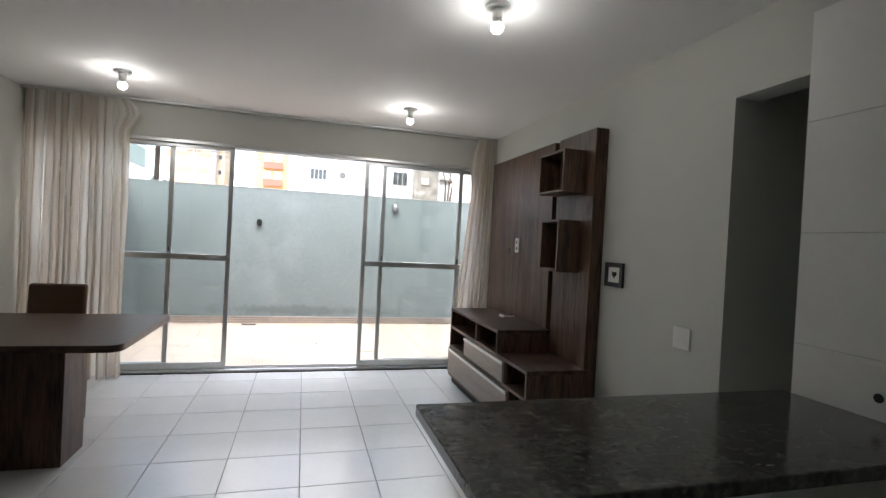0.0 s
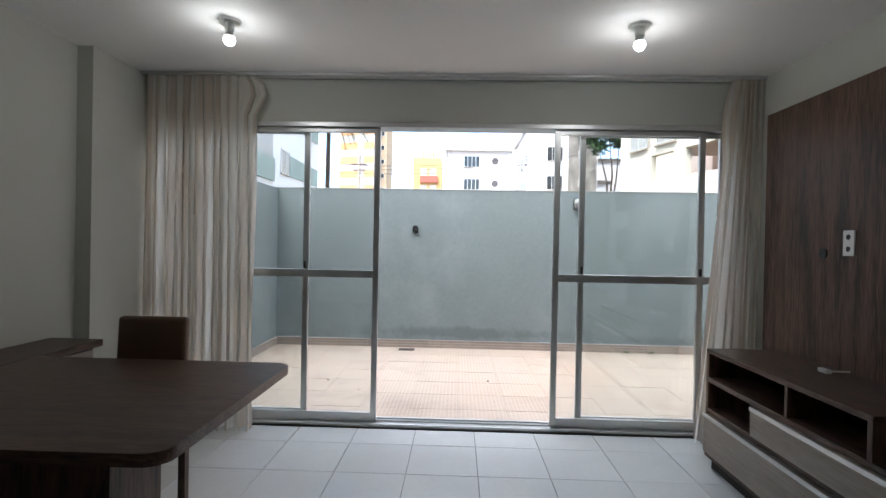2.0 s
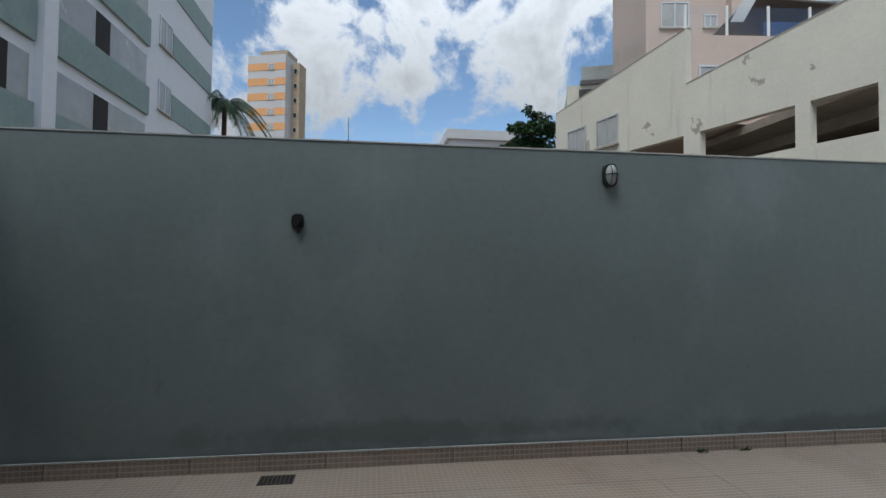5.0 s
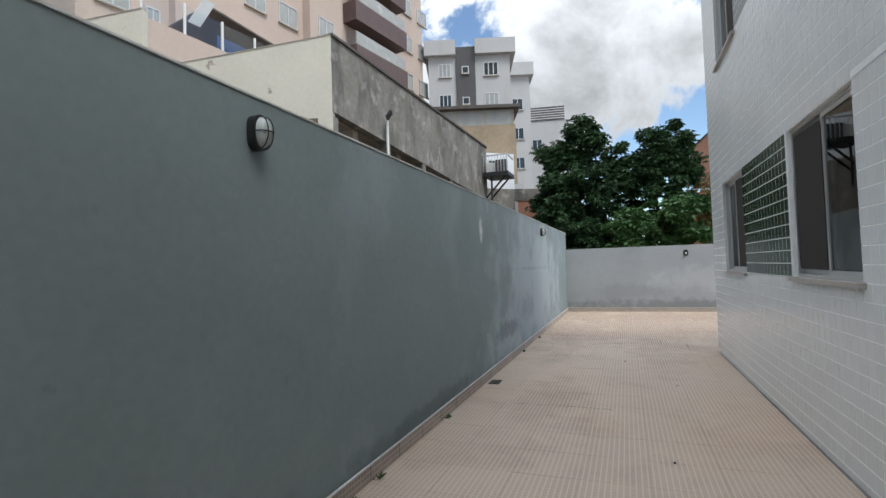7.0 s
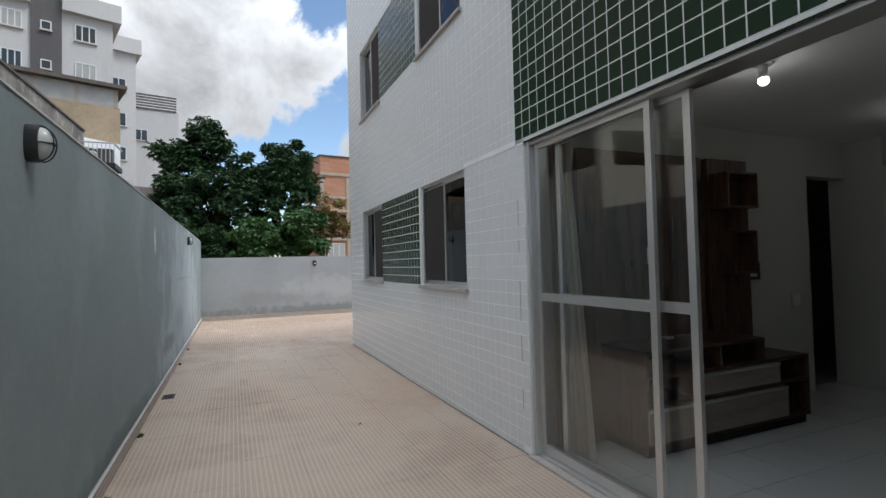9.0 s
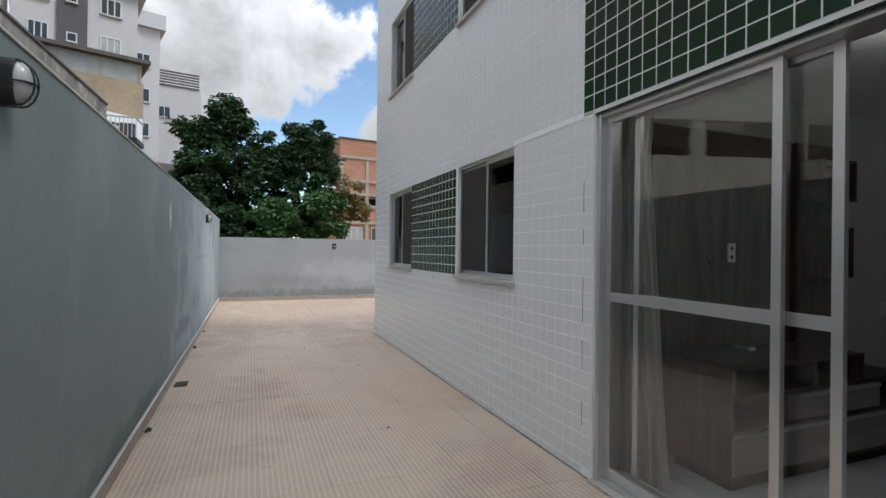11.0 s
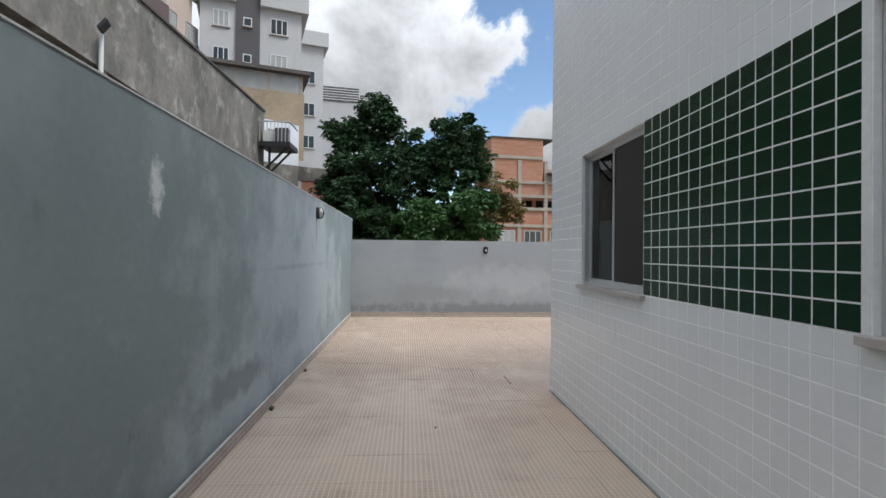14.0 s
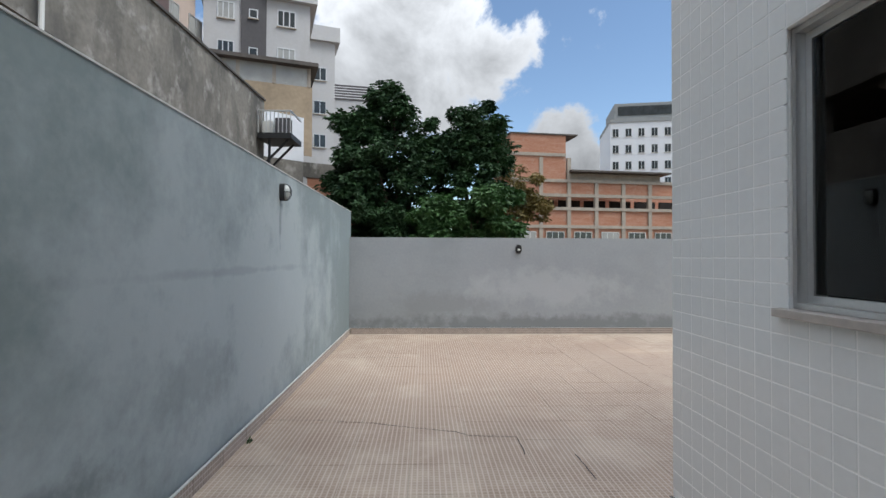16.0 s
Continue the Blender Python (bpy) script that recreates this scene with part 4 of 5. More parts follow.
def add_window(parent, m, u, z, w, h, bars=1, mat=None):
    """A framed window on a far facade, its frame proud of the wall and its pane set back."""
    key = (round(w, 2), round(h, 2), bars, mat.name if mat else "")
    if key not in win_cache:
        f = 0.06
        win_cache[key] = (finish("window", ring(bmesh.new(), -w / 2, w / 2, 0, h, f, -0.05, 0.02), ALU), finish("pane", boxes((-w / 2 + f, w / 2 - f, -0.02, 0.015, f, h - f)), mat or WIN_GLASS),
                          finish("mullion", boxes((-0.03, 0.03, -0.045, 0.018, f, h - f)), ALU), finish("sill", boxes((-w / 2 - 0.05, w / 2 + 0.05, -0.12, 0.02, -0.07, -0.002)), PALE_CONCRETE))
    fm, pm, bm_, sm = win_cache[key]
    local = m @ Matrix.Translation((u, 0, z))
    wob = hang(new("window", fm), parent)
    wob.matrix_basis = local
    new("pane", pm).parent = wob
    new("sill", sm).parent = wob
    for b in range(bars):
        bar = new("mullion", bm_)
        bar.parent, bar.location = wob, (-w / 2 + w * (b + 1) / (bars + 1), 0, 0)
    return wob


# parking block with cream flank
PK0, PK1 = (10.5, 8.3), (7.3, 19.4)
pk = thing("parking_block", (10.5, 8.3, -3.4), "weathered concrete parking block with a stained cream flank", "building")
mf, lf = framed(PK1, PK0)      # flank: from its far end to the street corner
flank = [(0.0, 0.38), (1.72, 2.06), (4.7, 5.25), (7.4, 8.05), (9.4, lf)]
rows = [(lf - b, lf - a, 0, 0.25, 4.2, 5.25) for a, b in flank] + [(0, lf, 0, 0.25, -3.4, 4.2)]
part("flank_wall", lbox(mf, *rows), CREAM, pk, "stained cream render")
for u0, u1, za, zb in ((0, 5.16, 7.42, 6.8), (5.16, lf, 8.5, 7.65)):
    bm = lbox(mf, (lf - u1, lf - u0, 0, 0.25, 5.25, 7))
    inv = mf.inverted()
    for vv in bm.verts:
        q = inv @ vv.co
        if q.z > 6:
            vv.co.z = za + (zb - za) * ((lf - q.x) - u0) / (u1 - u0)
    part("parapet", bm, CREAM, pk, "stained cream parapet")
    bm = lbox(mf, (lf - u1, lf - u0, -0.015, 0.26, 7, 7.025))
    for vv in bm.verts:
        q = inv @ vv.co
        vv.co.z += za - 7 + (zb - za) * ((lf - q.x) - u0) / (u1 - u0)
    part("coping", bm, PALE_CONCRETE, pk)
for wu in (8.5, 10.2):
    add_window(pk, mf, lf - wu, 5.65, 1.1, 1.05, 1, LIT_GLASS)
mc, lc = framed((10.5, 8.3), (24.2, 7.9))
cols = [(0, 0.3)] + [(2.9 + 2.75 * k, 3.2 + 2.75 * k) for k in range(4)] + [(lc - 0.4, lc)]
bm = lbox(mc, (0.02, lc, 0.0, 0.3, 5.3, 7.4), (0.02, lc, 0.0, 0.3, -3.4, 4.25))
for vv in bm.verts:
    if 5 < vv.co.z < 6:  # the band grows deeper towards its far end
        vv.co.z = 5.42 - 0.055 * (vv.co.x - 10.5)
part("front_wall", bm, CONCRETE, pk, "bare streaked concrete")
for a, b in cols:
    part("column", lbox(mc, (a + 0.02, b, 0.02, 0.32, 4.25, 5.3)), CONCRETE, pk)
part("coping", lbox(mc, (0, lc, -0.06, 0.32, 7.4, 7.47)), ROOF, pk)
part("deck", lbox(mc, (0.3, lc, 0.3, 8, 5.35, 5.6), (0.3, lc, 0.3, 8, 2.9, 3.1), (0.3, lc, 7.8, 8, 2.9, 5.4)), PALE_CONCRETE, pk)
for k in range(5):
    part("beam", lbox(mc, (1.5 + 2.75 * k, 1.8 + 2.75 * k, 0.35, 7.8, 5.0, 5.35)), PALE_CONCRETE, pk)

# flood lamp on a white conduit
fl = thing("flood_lamp", (12.0, 7.6, 4.0), "black flood lamp on a white conduit", "lamp")
bm = bmesh.new()
cyl(bm, (13.3, 8.12, 3.5), (13.3, 8.12, 5.9), 0.045, None, 10)
part("conduit", bm, WHITE_PLASTIC, fl)
bm = lbox(Matrix.Translation((13.1, 7.95, 6.0)) @ Euler((radians(35), 0, radians(20))).to_matrix().to_4x4(), (-0.16, 0.16, -0.04, 0.04, -0.13, 0.13))
part("head", bm, BLACK, fl, bevel=0.02)

# terrace and pink tower
terr = thing("terrace", (12.5, 14.5, 5.65), "pink rendered terrace with a glass rail and torn awning", "terrace")
mt, lt = framed((9.15, 13.4), (19.0, 12.2))
part("wall", lbox(mt, (0, lt, 0, 6, 5.65, 8.4)), PINK, terr)
add_window(terr, mt, 1.0, 6.75, 1.2, 0.7, 1, LIT_GLASS)
for k in range(8):
    part("post", lbox(mt, (k * 1.3, k * 1.3 + 0.06, 0.02, 0.08, 8.4, 9.35)), WHITE_PLASTIC, terr)
for k in range(7):
    g = part("glass_panel", lbox(mt, (k * 1.3 + 0.07, k * 1.3 + 1.29, 0.04, 0.06, 8.45, 9.3)), GLASS, terr)
rail_m, rail_l = framed((7.3, 19.4), (9.15, 13.4))
for k in range(5):
    g = part("glass_panel", lbox(rail_m, (k * 1.2 + 0.05, k * 1.2 + 1.17, 0.04, 0.06, 7.8, 9.2)), GLASS, terr)
bm = lbox(mt, (2.3, 6.2, 0.3, 2.6, 9.9, 9.96))
for vv in bm.verts:
    q = mt.inverted() @ vv.co
    vv.co.z -= 0.35 * abs(q.x - 3.0) / 3.0 + 0.1 * q.y
part("awning", bm, ROOF, terr, "dark sagging awning")
bm = lbox(mt, (2.1, 2.5, 0.2, 0.24, 8.9, 9.9))
for vv in bm.verts:
    if vv.co.z < 9:
        vv.co.x -= 0.6
part("torn_cloth", bm, OFFWHITE, terr, "torn white awning cloth")
part("blue_tarp", lbox(mt, (2.8, 6.0, 0.5, 0.56, 8.4, 9.1)), material("blue tarpaulin", (0.03, 0.06, 0.16), 0.6), terr)

tower = thing("pink_tower", (23, 18.5, -3.4), "pink-beige apartment tower with brown balconies", "building")
mw, lw = framed((12.0, 20.45), (36, 16.1))
part("wall", lbox(mw, (0, lw, 0, 5, -3.4, 42)), PINK, tower)
part("rib", lbox(mw, (3.6, 4.8, -0.5, 0.02, -3.4, 42)), PINK, tower)
part("rib", lbox(mw, (11.5, 14.2, -0.6, 0.02, -3.4, 42)), PINK, tower)
for fl_ in range(8):
    z = 8.3 + 2.9 * fl_
    b = part("balcony", lbox(mw, (15.0, 20.6, -1.1, 0.03, z + 0.2, z + 1.5)), BROWN_TILE, tower, "brown clad balcony")
    part("glazing", lbox(mw, (15.1, 20.5, -1.0, -0.9, z + 1.5, z + 2.4)), LIT_GLASS, b)
    for u in (1.3, 2.9, 8.2, 10.4, 12.8, 22.2, 24.4):
        add_window(tower, mw @ Matrix.Translation((0, -0.6, 0)) if u == 12.8 else mw, u, z + 1.0, 1.3 if u != 2.9 else 0.6, 1.2 if u != 2.9 else 0.6, 1, LIT_GLASS)

# grey-white block behind the parking
gb = thing("apartment_block", (37, 12.4, -3.4), "white apartment block with a dark grey stair strip", "building")
mg, lg = framed((36.0, 15.6), (38.0, 9.4))
part("wall", lbox(mg, (0, lg, 0, 9, -3.4, 18.2)), OFFWHITE, gb)
part("stair_strip", lbox(mg, (2.2, 3.75, -0.12, 0.01, 4, 18.9)), DARK_GREY, gb, "dark grey stair strip")
part("eave", lbox(mg, (-0.3, 2.19, -0.4, 9.3, 18.2, 19.4)), OFFWHITE, gb)
part("eave", lbox(mg, (3.76, lg + 0.45, -0.4, 9.3, 18.2, 19.4)), OFFWHITE, gb)
for z in (8.6, 11.5, 14.0, 16.5):
    add_window(gb, mg, 1.3, z, 1.0, 1.1, 2, WIN_GLASS if z != 16.5 else LIT_GLASS)
    add_window(gb, mg, 5.0, z, 1.15, 1.1, 2, LIT_GLASS if z == 14.0 else WIN_GLASS)
    add_window(gb, mg @ Matrix.Translation((0, -0.13, 0)), 2.95, z + 0.2, 0.55, 0.6, 0)
mgs, lgs = framed((38.0, 9.4), (46.6, 12.2))
for z in (8.6, 11.5, 14.0, 16.5):
    for u in (1.5, 4.5):
        add_window(gb, mgs, u, z, 1.2, 1.2, 1, LIT_GLASS)
gb2 = thing("apartment_block", (49, 11, -3.4), "pale rear apartment block with a flat concrete eave", "building")
mg2, lg2 = framed((48.0, 13.5), (49.2, 9.8))
part("wall", lbox(mg2, (0, lg2, 0, 8, -3.4, 20.5)), OFFWHITE, gb2)
part("eave", lbox(mg2, (-0.3, lg2 + 0.4, -0.4, 8.3, 20.5, 21.8)), OFFWHITE, gb2)
for z in (11, 14, 17):
    add_window(gb2, mg2, 2.6, z, 1.1, 1.2, 1)
gb3 = thing("apartment_block", (62, 11, -3.4), "far grey block with a louvred roof storey", "building")
mg3, lg3 = framed((60, 13), (61, 7.5))
part("wall", lbox(mg3, (0, lg3, 0, 8, -3.4, 19)), OFFWHITE, gb3)
part("louvres", lbox(mg3, *[(0.2, lg3 - 0.2, -0.1, 0.05, 19 + k * 0.3, 19.15 + k * 0.3) for k in range(6)]), DARK_GREY, gb3)
add_window(gb3, mg3, 2.0, 15.5, 1.2, 1.2)

low = thing("annex", (33, 11, -3.4), "tan rendered annex with a glazed strip under its roof", "building")
ml, ll = framed((32.0, 14.2), (34.0, 8.3))
part("wall", lbox(ml, (0, ll, 0, 3, -3.4, 11.3)), TAN, low)
part("glazing", lbox(ml, (0.1, ll - 0.1, 0.02, 3, 11.3, 12.4)), LIT_GLASS, low, "curtained window strip")
for k in range(4):
    part("post", lbox(ml, (0.1 + k * (ll - 0.4) / 3, 0.3 + k * (ll - 0.4) / 3, -0.03, 0.1, 11.3, 12.4)), PALE_CONCRETE, low)
part("roof", lbox(ml, (-0.2, ll + 0.3, -0.5, 3.4, 12.4, 12.62)), ROOF, low)
wh = thing("white_annex", (26, 8.2, -3.4), "small white roof hut beside the parking block", "building")
mh, lh = framed((25.6, 8.9), (27.2, 7.1))
part("wall", lbox(mh, (0, lh, 0, 2.4, 5.6, 7.6)), BRIGHT_WHITE, wh)
part("base", lbox(mh, (0, lh, 0.02, 2.4, -3.4, 5.6)), CONCRETE, wh, "stained concrete base")
add_window(wh, mh, 1.2, 6.5, 0.9, 0.7, 0)
part("flank", lbox(mh, (lh, lh + 0.9, 0.5, 3, -3.4, 6.0)), OFFWHITE, wh)

ac = thing("condenser_platform", (24.0, 7.3, 5.4), "steel bracket platform carrying air conditioner units", "air conditioner")
part("deck", boxes((23.3, 24.8, 6.6, 7.85, 5.75, 5.95)), BLACK, ac)
for k in range(9):
    part("baluster", boxes((23.3, 23.33, 6.62 + k * 0.15, 6.65 + k * 0.15, 5.95, 6.75)), ALU, ac)
part("handrail", boxes((23.28, 23.35, 6.6, 7.85, 6.75, 6.8), (23.35, 24.8, 6.6, 6.66, 6.75, 6.8)), ALU, ac)
part("condenser", boxes((23.6, 24.0, 6.75, 7.3, 5.95, 6.6)), DARK_GREY, ac, "dark condenser unit", bevel=0.03)
part("condenser", boxes((23.7, 24.1, 7.4, 7.8, 5.95, 6.5)), WHITE_PLASTIC, ac, "white condenser unit", bevel=0.03)
bm = bmesh.new()
cyl(bm, (23.6, 6.8, 5.75), (23.6, 7.9, 4.6), 0.05)
cyl(bm, (24.4, 6.8, 5.75), (24.4, 7.9, 4.6), 0.05)
cyl(bm, (23.6, 7.5, 5.75), (23.6, 7.5, 4.0), 0.05)
part("bracket", bm, BLACK, ac)
bw = thing("brick_shed", (28, 6.4, -3.4), "old brick wall with a plastered top beside the tree", "wall")
mb, lb_ = framed((27.4, 8.0), (29.5, 4.0))
part("wall", lbox(mb, (0, lb_, 0, 0.4, -3.4, 5.0)), BRICK, bw)
part("top", lbox(mb, (0, lb_, -0.05, 0.45, 5.0, 5.7)), CONCRETE, bw)
bm = bmesh.new()
cyl(bm, (27.2, 7.3, 2), (27.2, 7.3, 6.2), 0.07)
part("downpipe", bm, WHITE_PLASTIC, bw)

# unfinished brick building
br = thing("brick_building", (50, -14, -3.4), "unfinished brick building with a bare concrete frame", "building")
mk_, lk = framed((47.5, -5.9), (50.5, -30.0))
part("wall", lbox(mk_, (0.0, lk, 0.15, 9, -3.4, 4.1), (0, lk, 0.15, 0.4, 4.1, 5.6), (0, lk, 0.15, 0.4, 6.75, 8.2), (0, lk, 8.6, 9, 4.1, 8.2)), BRICK, br, "raw clay brick infill")
part("tower", lbox(mk_, (0.0, 5.1, 0.1, 6, 8.2, 12.2)), BRICK, br, "raw clay brick stair tower")
part("tower_roof", lbox(mk_, (-0.1, 6.2, 0.0, 6.2, 12.2, 12.32)), ROOF, br)
for z in (3.9, 5.5, 6.7, 8.0, 10.3):
    part("beam", lbox(mk_, (0, lk if z < 9 else 5.1, 0.0, 0.3, z, z + 0.28)), PALE_CONCRETE, br)
for k in range(10):
    part("column", lbox(mk_, (k * 2.62, k * 2.62 + 0.34, 0.02, 0.35, -3.4, 8.1 if k > 2 else 10.2)), PALE_CONCRETE, br)
for k in range(9):
    # Added dark sheet behind each opening stands in for the shaded interior.
    part("dark_backing", lbox(mk_, (k * 2.62 + 0.4, k * 2.62 + 2.55, 3, 3.2, 5.6, 6.75)), DARK, br)
    add_window(br, mk_ @ Matrix.Translation((0, 0.1, 0)), k * 2.62 + 1.5, 2.3, 1.7, 1.3, 2, WIN_GLASS if k % 3 else LIT_GLASS)
part("roof", lbox(mk_, (5.4, 15.0, -0.6, 8, 8.9, 9.05)), ROOF, br, "dark sheet roof")
part("roof_wall", lbox(mk_, (5.5, 14.5, 0.4, 7, 8.2, 8.9)), PALE_CONCRETE, br)
fb = thing("office_block", (99, -38, -3.4), "far white and grey block with a glazed top storey", "building")
mo, lo = framed((99.5, -34.5), (97.0, -46.5))
part("wall", lbox(mo, (0, lo, 0, 14, -3.4, 27.6)), BRIGHT_WHITE, fb)
part("cornice", lbox(mo, (-0.05, lo, -0.15, 14, 27.6, 28.3)), MID_GREY, fb, "grey cornice band")
part("top_storey", lbox(mo, (1.0, lo - 0.3, 1, 12, 28.3, 31.6)), MID_GREY, fb)
part("top_glazing", lbox(mo, (1.6, lo - 0.5, 0.9, 1.05, 29.2, 31.0)), WIN_GLASS, fb)
for z in (12, 15.2, 18.4, 21.6, 24.8):
    for u in (1.0, 3.4, 5.8, 8.2, 10.6):
        add_window(fb, mo, u, z, 1.2, 1.6, 1)
fr_ = thing("red_roof_block", (110, -20, -3.4), "far pink rooftop block", "building")
part("wall", boxes((108, 116, -30, -24, -3.4, 20), (110, 114, -29, -26, 20, 22)), PINK, fr_)

# left apartment block
la = thing("balcony_block", (-9.6, 18, -3.4), "white apartment block with grey-green balcony panels", "building")
ma, lla = framed((-9.6, 5.0), (-9.6, 29.2))
part("wall", lbox(ma, (0, lla, 0, 12, -3.4, 20)), BRIGHT_WHITE, la)
for fl_ in range(6):
    z = 1.6 + 2.85 * fl_
    for u0, u1 in ((7.0, 9.4), (10.2, 16.2)):
        b = part("balcony", lbox(ma, (u0, u1, -0.12, 0.02, z, z + 1.15)), GREEN_PANEL, la, "grey-green ribbed balcony panel")
        part("glazing", lbox(ma, (u0 + 0.1, u1 - 0.1, -0.02, 0.04, z + 1.15, z + 2.45)), LIT_GLASS, b)
        # Flat dark box: the shade of an open pane put into its colour.
        part("opening", lbox(ma, (u0 + 2.2 if u1 > 12 else u0 + 1, u0 + 3.1 if u1 > 12 else u0 + 1.5, -0.03, 0.05, z + 1.16, z + 2.44)), DARK, b)
    part("pier", lbox(ma, (9.5, 10.1, -0.25, 0.02, z, z + 2.85)), BRIGHT_WHITE, la)
    part("panel", lbox(ma, (18.6, 23.9, -0.06, 0.02, z + 0.6, z + 1.7)), GREEN_PANEL, la, "grey-green wall panel")
    add_window(la, ma, 17.9, z + 0.6, 1.3, 1.3, 1, LIT_GLASS)
    add_window(la, ma, 4.6, z + 0.6, 2.2, 1.3, 2, LIT_GLASS)

# orange tower
ot = thing("orange_tower", (-21, 97, -3.4), "tall apartment tower striped orange and cream", "building")
mot, lot = framed((-24.9, 97.9), (-17.5, 95.7))
part("wall", lbox(mot, (0, lot, 0, 5.5, -3.4, 41.2)), OFFWHITE, ot)
part("crown", lbox(mot, (2.0, lot - 0.2, 1, 5.3, 41.2, 42.4)), TAN, ot)
part("wing", lbox(mot, (lot - 0.1, lot + 1.6, 2.6, 5.5, -3.4, 40.4)), TAN, ot)
for k in range(13):
    z = 38.2 - 2.9 * k
    part("stripe", lbox(mot, (-0.03, lot + 0.03, -0.06, 0.05, z, z + 1.4)), ORANGE, ot, "orange band")
    add_window(ot, mot @ Matrix.Translation((0, -0.07, 0)), 4.8, z + 0.1, 1.3, 1.15, 1, LIT_GLASS)
    add_window(ot, mot @ Matrix.Translation((lot, 2.6, 0)), 0.75, z + 0.1, 0.8, 1.0, 0)
yb_ = thing("yellow_block", (-5, 80, -3.4), "small yellow block with red balconies", "building")
myb, lyb = framed((-8.0, 80), (-3.2, 80))
part("wall", lbox(myb, (0, lyb, 0, 8, -3.4, 16.2)), YELLOW, yb_)
for k in range(4):
    part("balcony", lbox(myb, (1.2, 4.2, -0.5, 0.02, 3.6 + 2.8 * k, 4.7 + 2.8 * k)), RED, yb_, "red balcony")
    for u in (1.8, 3.4):
        add_window(yb_, myb, u, 4.8 + 2.8 * k, 1.0, 1.2, 1, LIT_GLASS)
part("crest", lbox(myb, *[(0.3 + k * 0.6, 0.6 + k * 0.6, 0.2, 0.6, 16.2, 16.7 + 0.3 * (k % 3)) for k in range(7)]), YELLOW, yb_)
w1_ = thing("white_block", (2.5, 58, -3.4), "plain white house with round vents and a flat eave", "building")
mw1, lw1 = framed((-1.6, 58), (6.2, 58))
part("wall", lbox(mw1, (0, lw1, 0, 9, -3.4, 13.2)), BRIGHT_WHITE, w1_)
part("eave", lbox(mw1, (-0.3, lw1 + 0.3, -0.5, 9.3, 13.2, 14.3)), OFFWHITE, w1_)
for z in (8.4, 11.2):
    add_window(w1_, mw1, 3.0, z, 2.0, 1.4, 3)
    bm = bmesh.new()
    cyl(bm, mw1 @ Vector((5.9, 0.02, z + 0.8)), mw1 @ Vector((5.9, -0.08, z + 0.8)), 0.42, None, 20)
    part("round_vent", bm, DARK_GREY, w1_)
w2_ = thing("stone_block", (12, 58, -3.4), "white house with a stone-clad strip and flat eave", "building")
mw2, lw2 = framed((8.3, 56), (16.4, 56))
part("wall", lbox(mw2, (0, lw2, 0, 14, -3.4, 15.9)), BRIGHT_WHITE, w2_)
part("stone_strip", lbox(mw2, (4.6, lw2 - 0.1, -0.12, 0.02, -3.4, 15.1)), CONCRETE, w2_, "grey stone cladding")
part("eave", lbox(mw2, (-0.4, lw2 + 0.3, -0.5, 14.3, 15.9, 17.0)), OFFWHITE, w2_)
for z in (8.3, 11.8):
    add_window(w2_, mw2, 3.0, z, 1.9, 1.7, 2)
    add_window(w2_, mw2 @ Matrix.Translation((0, -0.13, 0)), 6.2, z + 0.4, 0.9, 0.8, 0, LIT_GLASS)
mw2s, lw2s = framed((8.3, 70), (8.3, 56))
for z in (8.3, 11.8):
    for u in (3, 7, 11):
        add_window(w2_, mw2s, u, z, 1.6, 1.5, 1)
hs = thing("hill_house", (21, 75, -3.4), "pale hillside houses with pitched roofs", "house")
part("wall", boxes((17, 22, 70, 76, -3.4, 11), (21, 28, 74, 80, -3.4, 15), (18, 24, 82, 88, -3.4, 19)), OFFWHITE, hs)
part("roof", boxes((16.6, 22.4, 69.6, 76, 11, 11.4), (20.6, 28.4, 73.6, 80, 15, 15.4), (17.6, 24.4, 81.6, 88, 19, 19.4)), ROOF, hs)
ny = thing("balcony_house", (15, 34, -3.4), "cream house with balconies behind the cream flank", "house")
mny, lny = framed((13.4, 33.2), (17.4, 31.8))
part("wall", lbox(mny, (0, lny, 0, 6, -3.4, 14.2)), CREAM, ny)
part("parapet", lbox(mny, (0.9, lny, -0.2, 5, 14.2, 14.5)), ROOF, ny)
part("glass_rail", lbox(mny, (1.0, lny, -0.1, -0.05, 14.5, 15.5)), LIT_GLASS, ny)
for z in (10.0, 12.2):
    # No recess is cut; the loggia's shade is a dark box on the wall.
    part("loggia", lbox(mny, (0.8, 2.0, -0.02, 0.2, z, z + 1.7)), DARK, ny)
mast = thing("roof_mast", (-5.2, 81, 15.2), "thin radio mast on the far roof", "antenna")
bm = bmesh.new()
cyl(bm, (-4.8, 82, 15.2), (-4.8, 82, 25.5), 0.08, 0.05, 8)
part("pole", bm, DARK_GREY, mast)
cab = thing("overhead_cables", (0, 50, 11), "sagging overhead street cables", "cable")
for k in range(3):
    bm = bmesh.new()
    last = None
    for i in range(25):
        s = i / 24
        p = Vector((-16 + 34 * s, 50 + k, 9.2 + 3.4 * s + k * 0.6 - 1.4 * math.sin(math.pi * s)))
        if last is not None:
            cyl(bm, last, p, 0.03, None, 5)
        last = p
    part("cable", bm, BLACK, cab)
pole = thing("utility_pole", (-11.5, 52, -3.4), "concrete utility pole with crossarms", "pole")
bm = bmesh.new()
cyl(bm, (-11.5, 52, -3.4), (-11.5, 52, 11.5), 0.2, 0.14, 10)
part("post", bm, PALE_CONCRETE, pole)
part("crossarm", boxes((-12.4, -10.6, 51.9, 52.1, 10.3, 10.45), (-12.2, -10.8, 51.9, 52.1, 9.6, 9.75)), BROWN_TILE, pole)


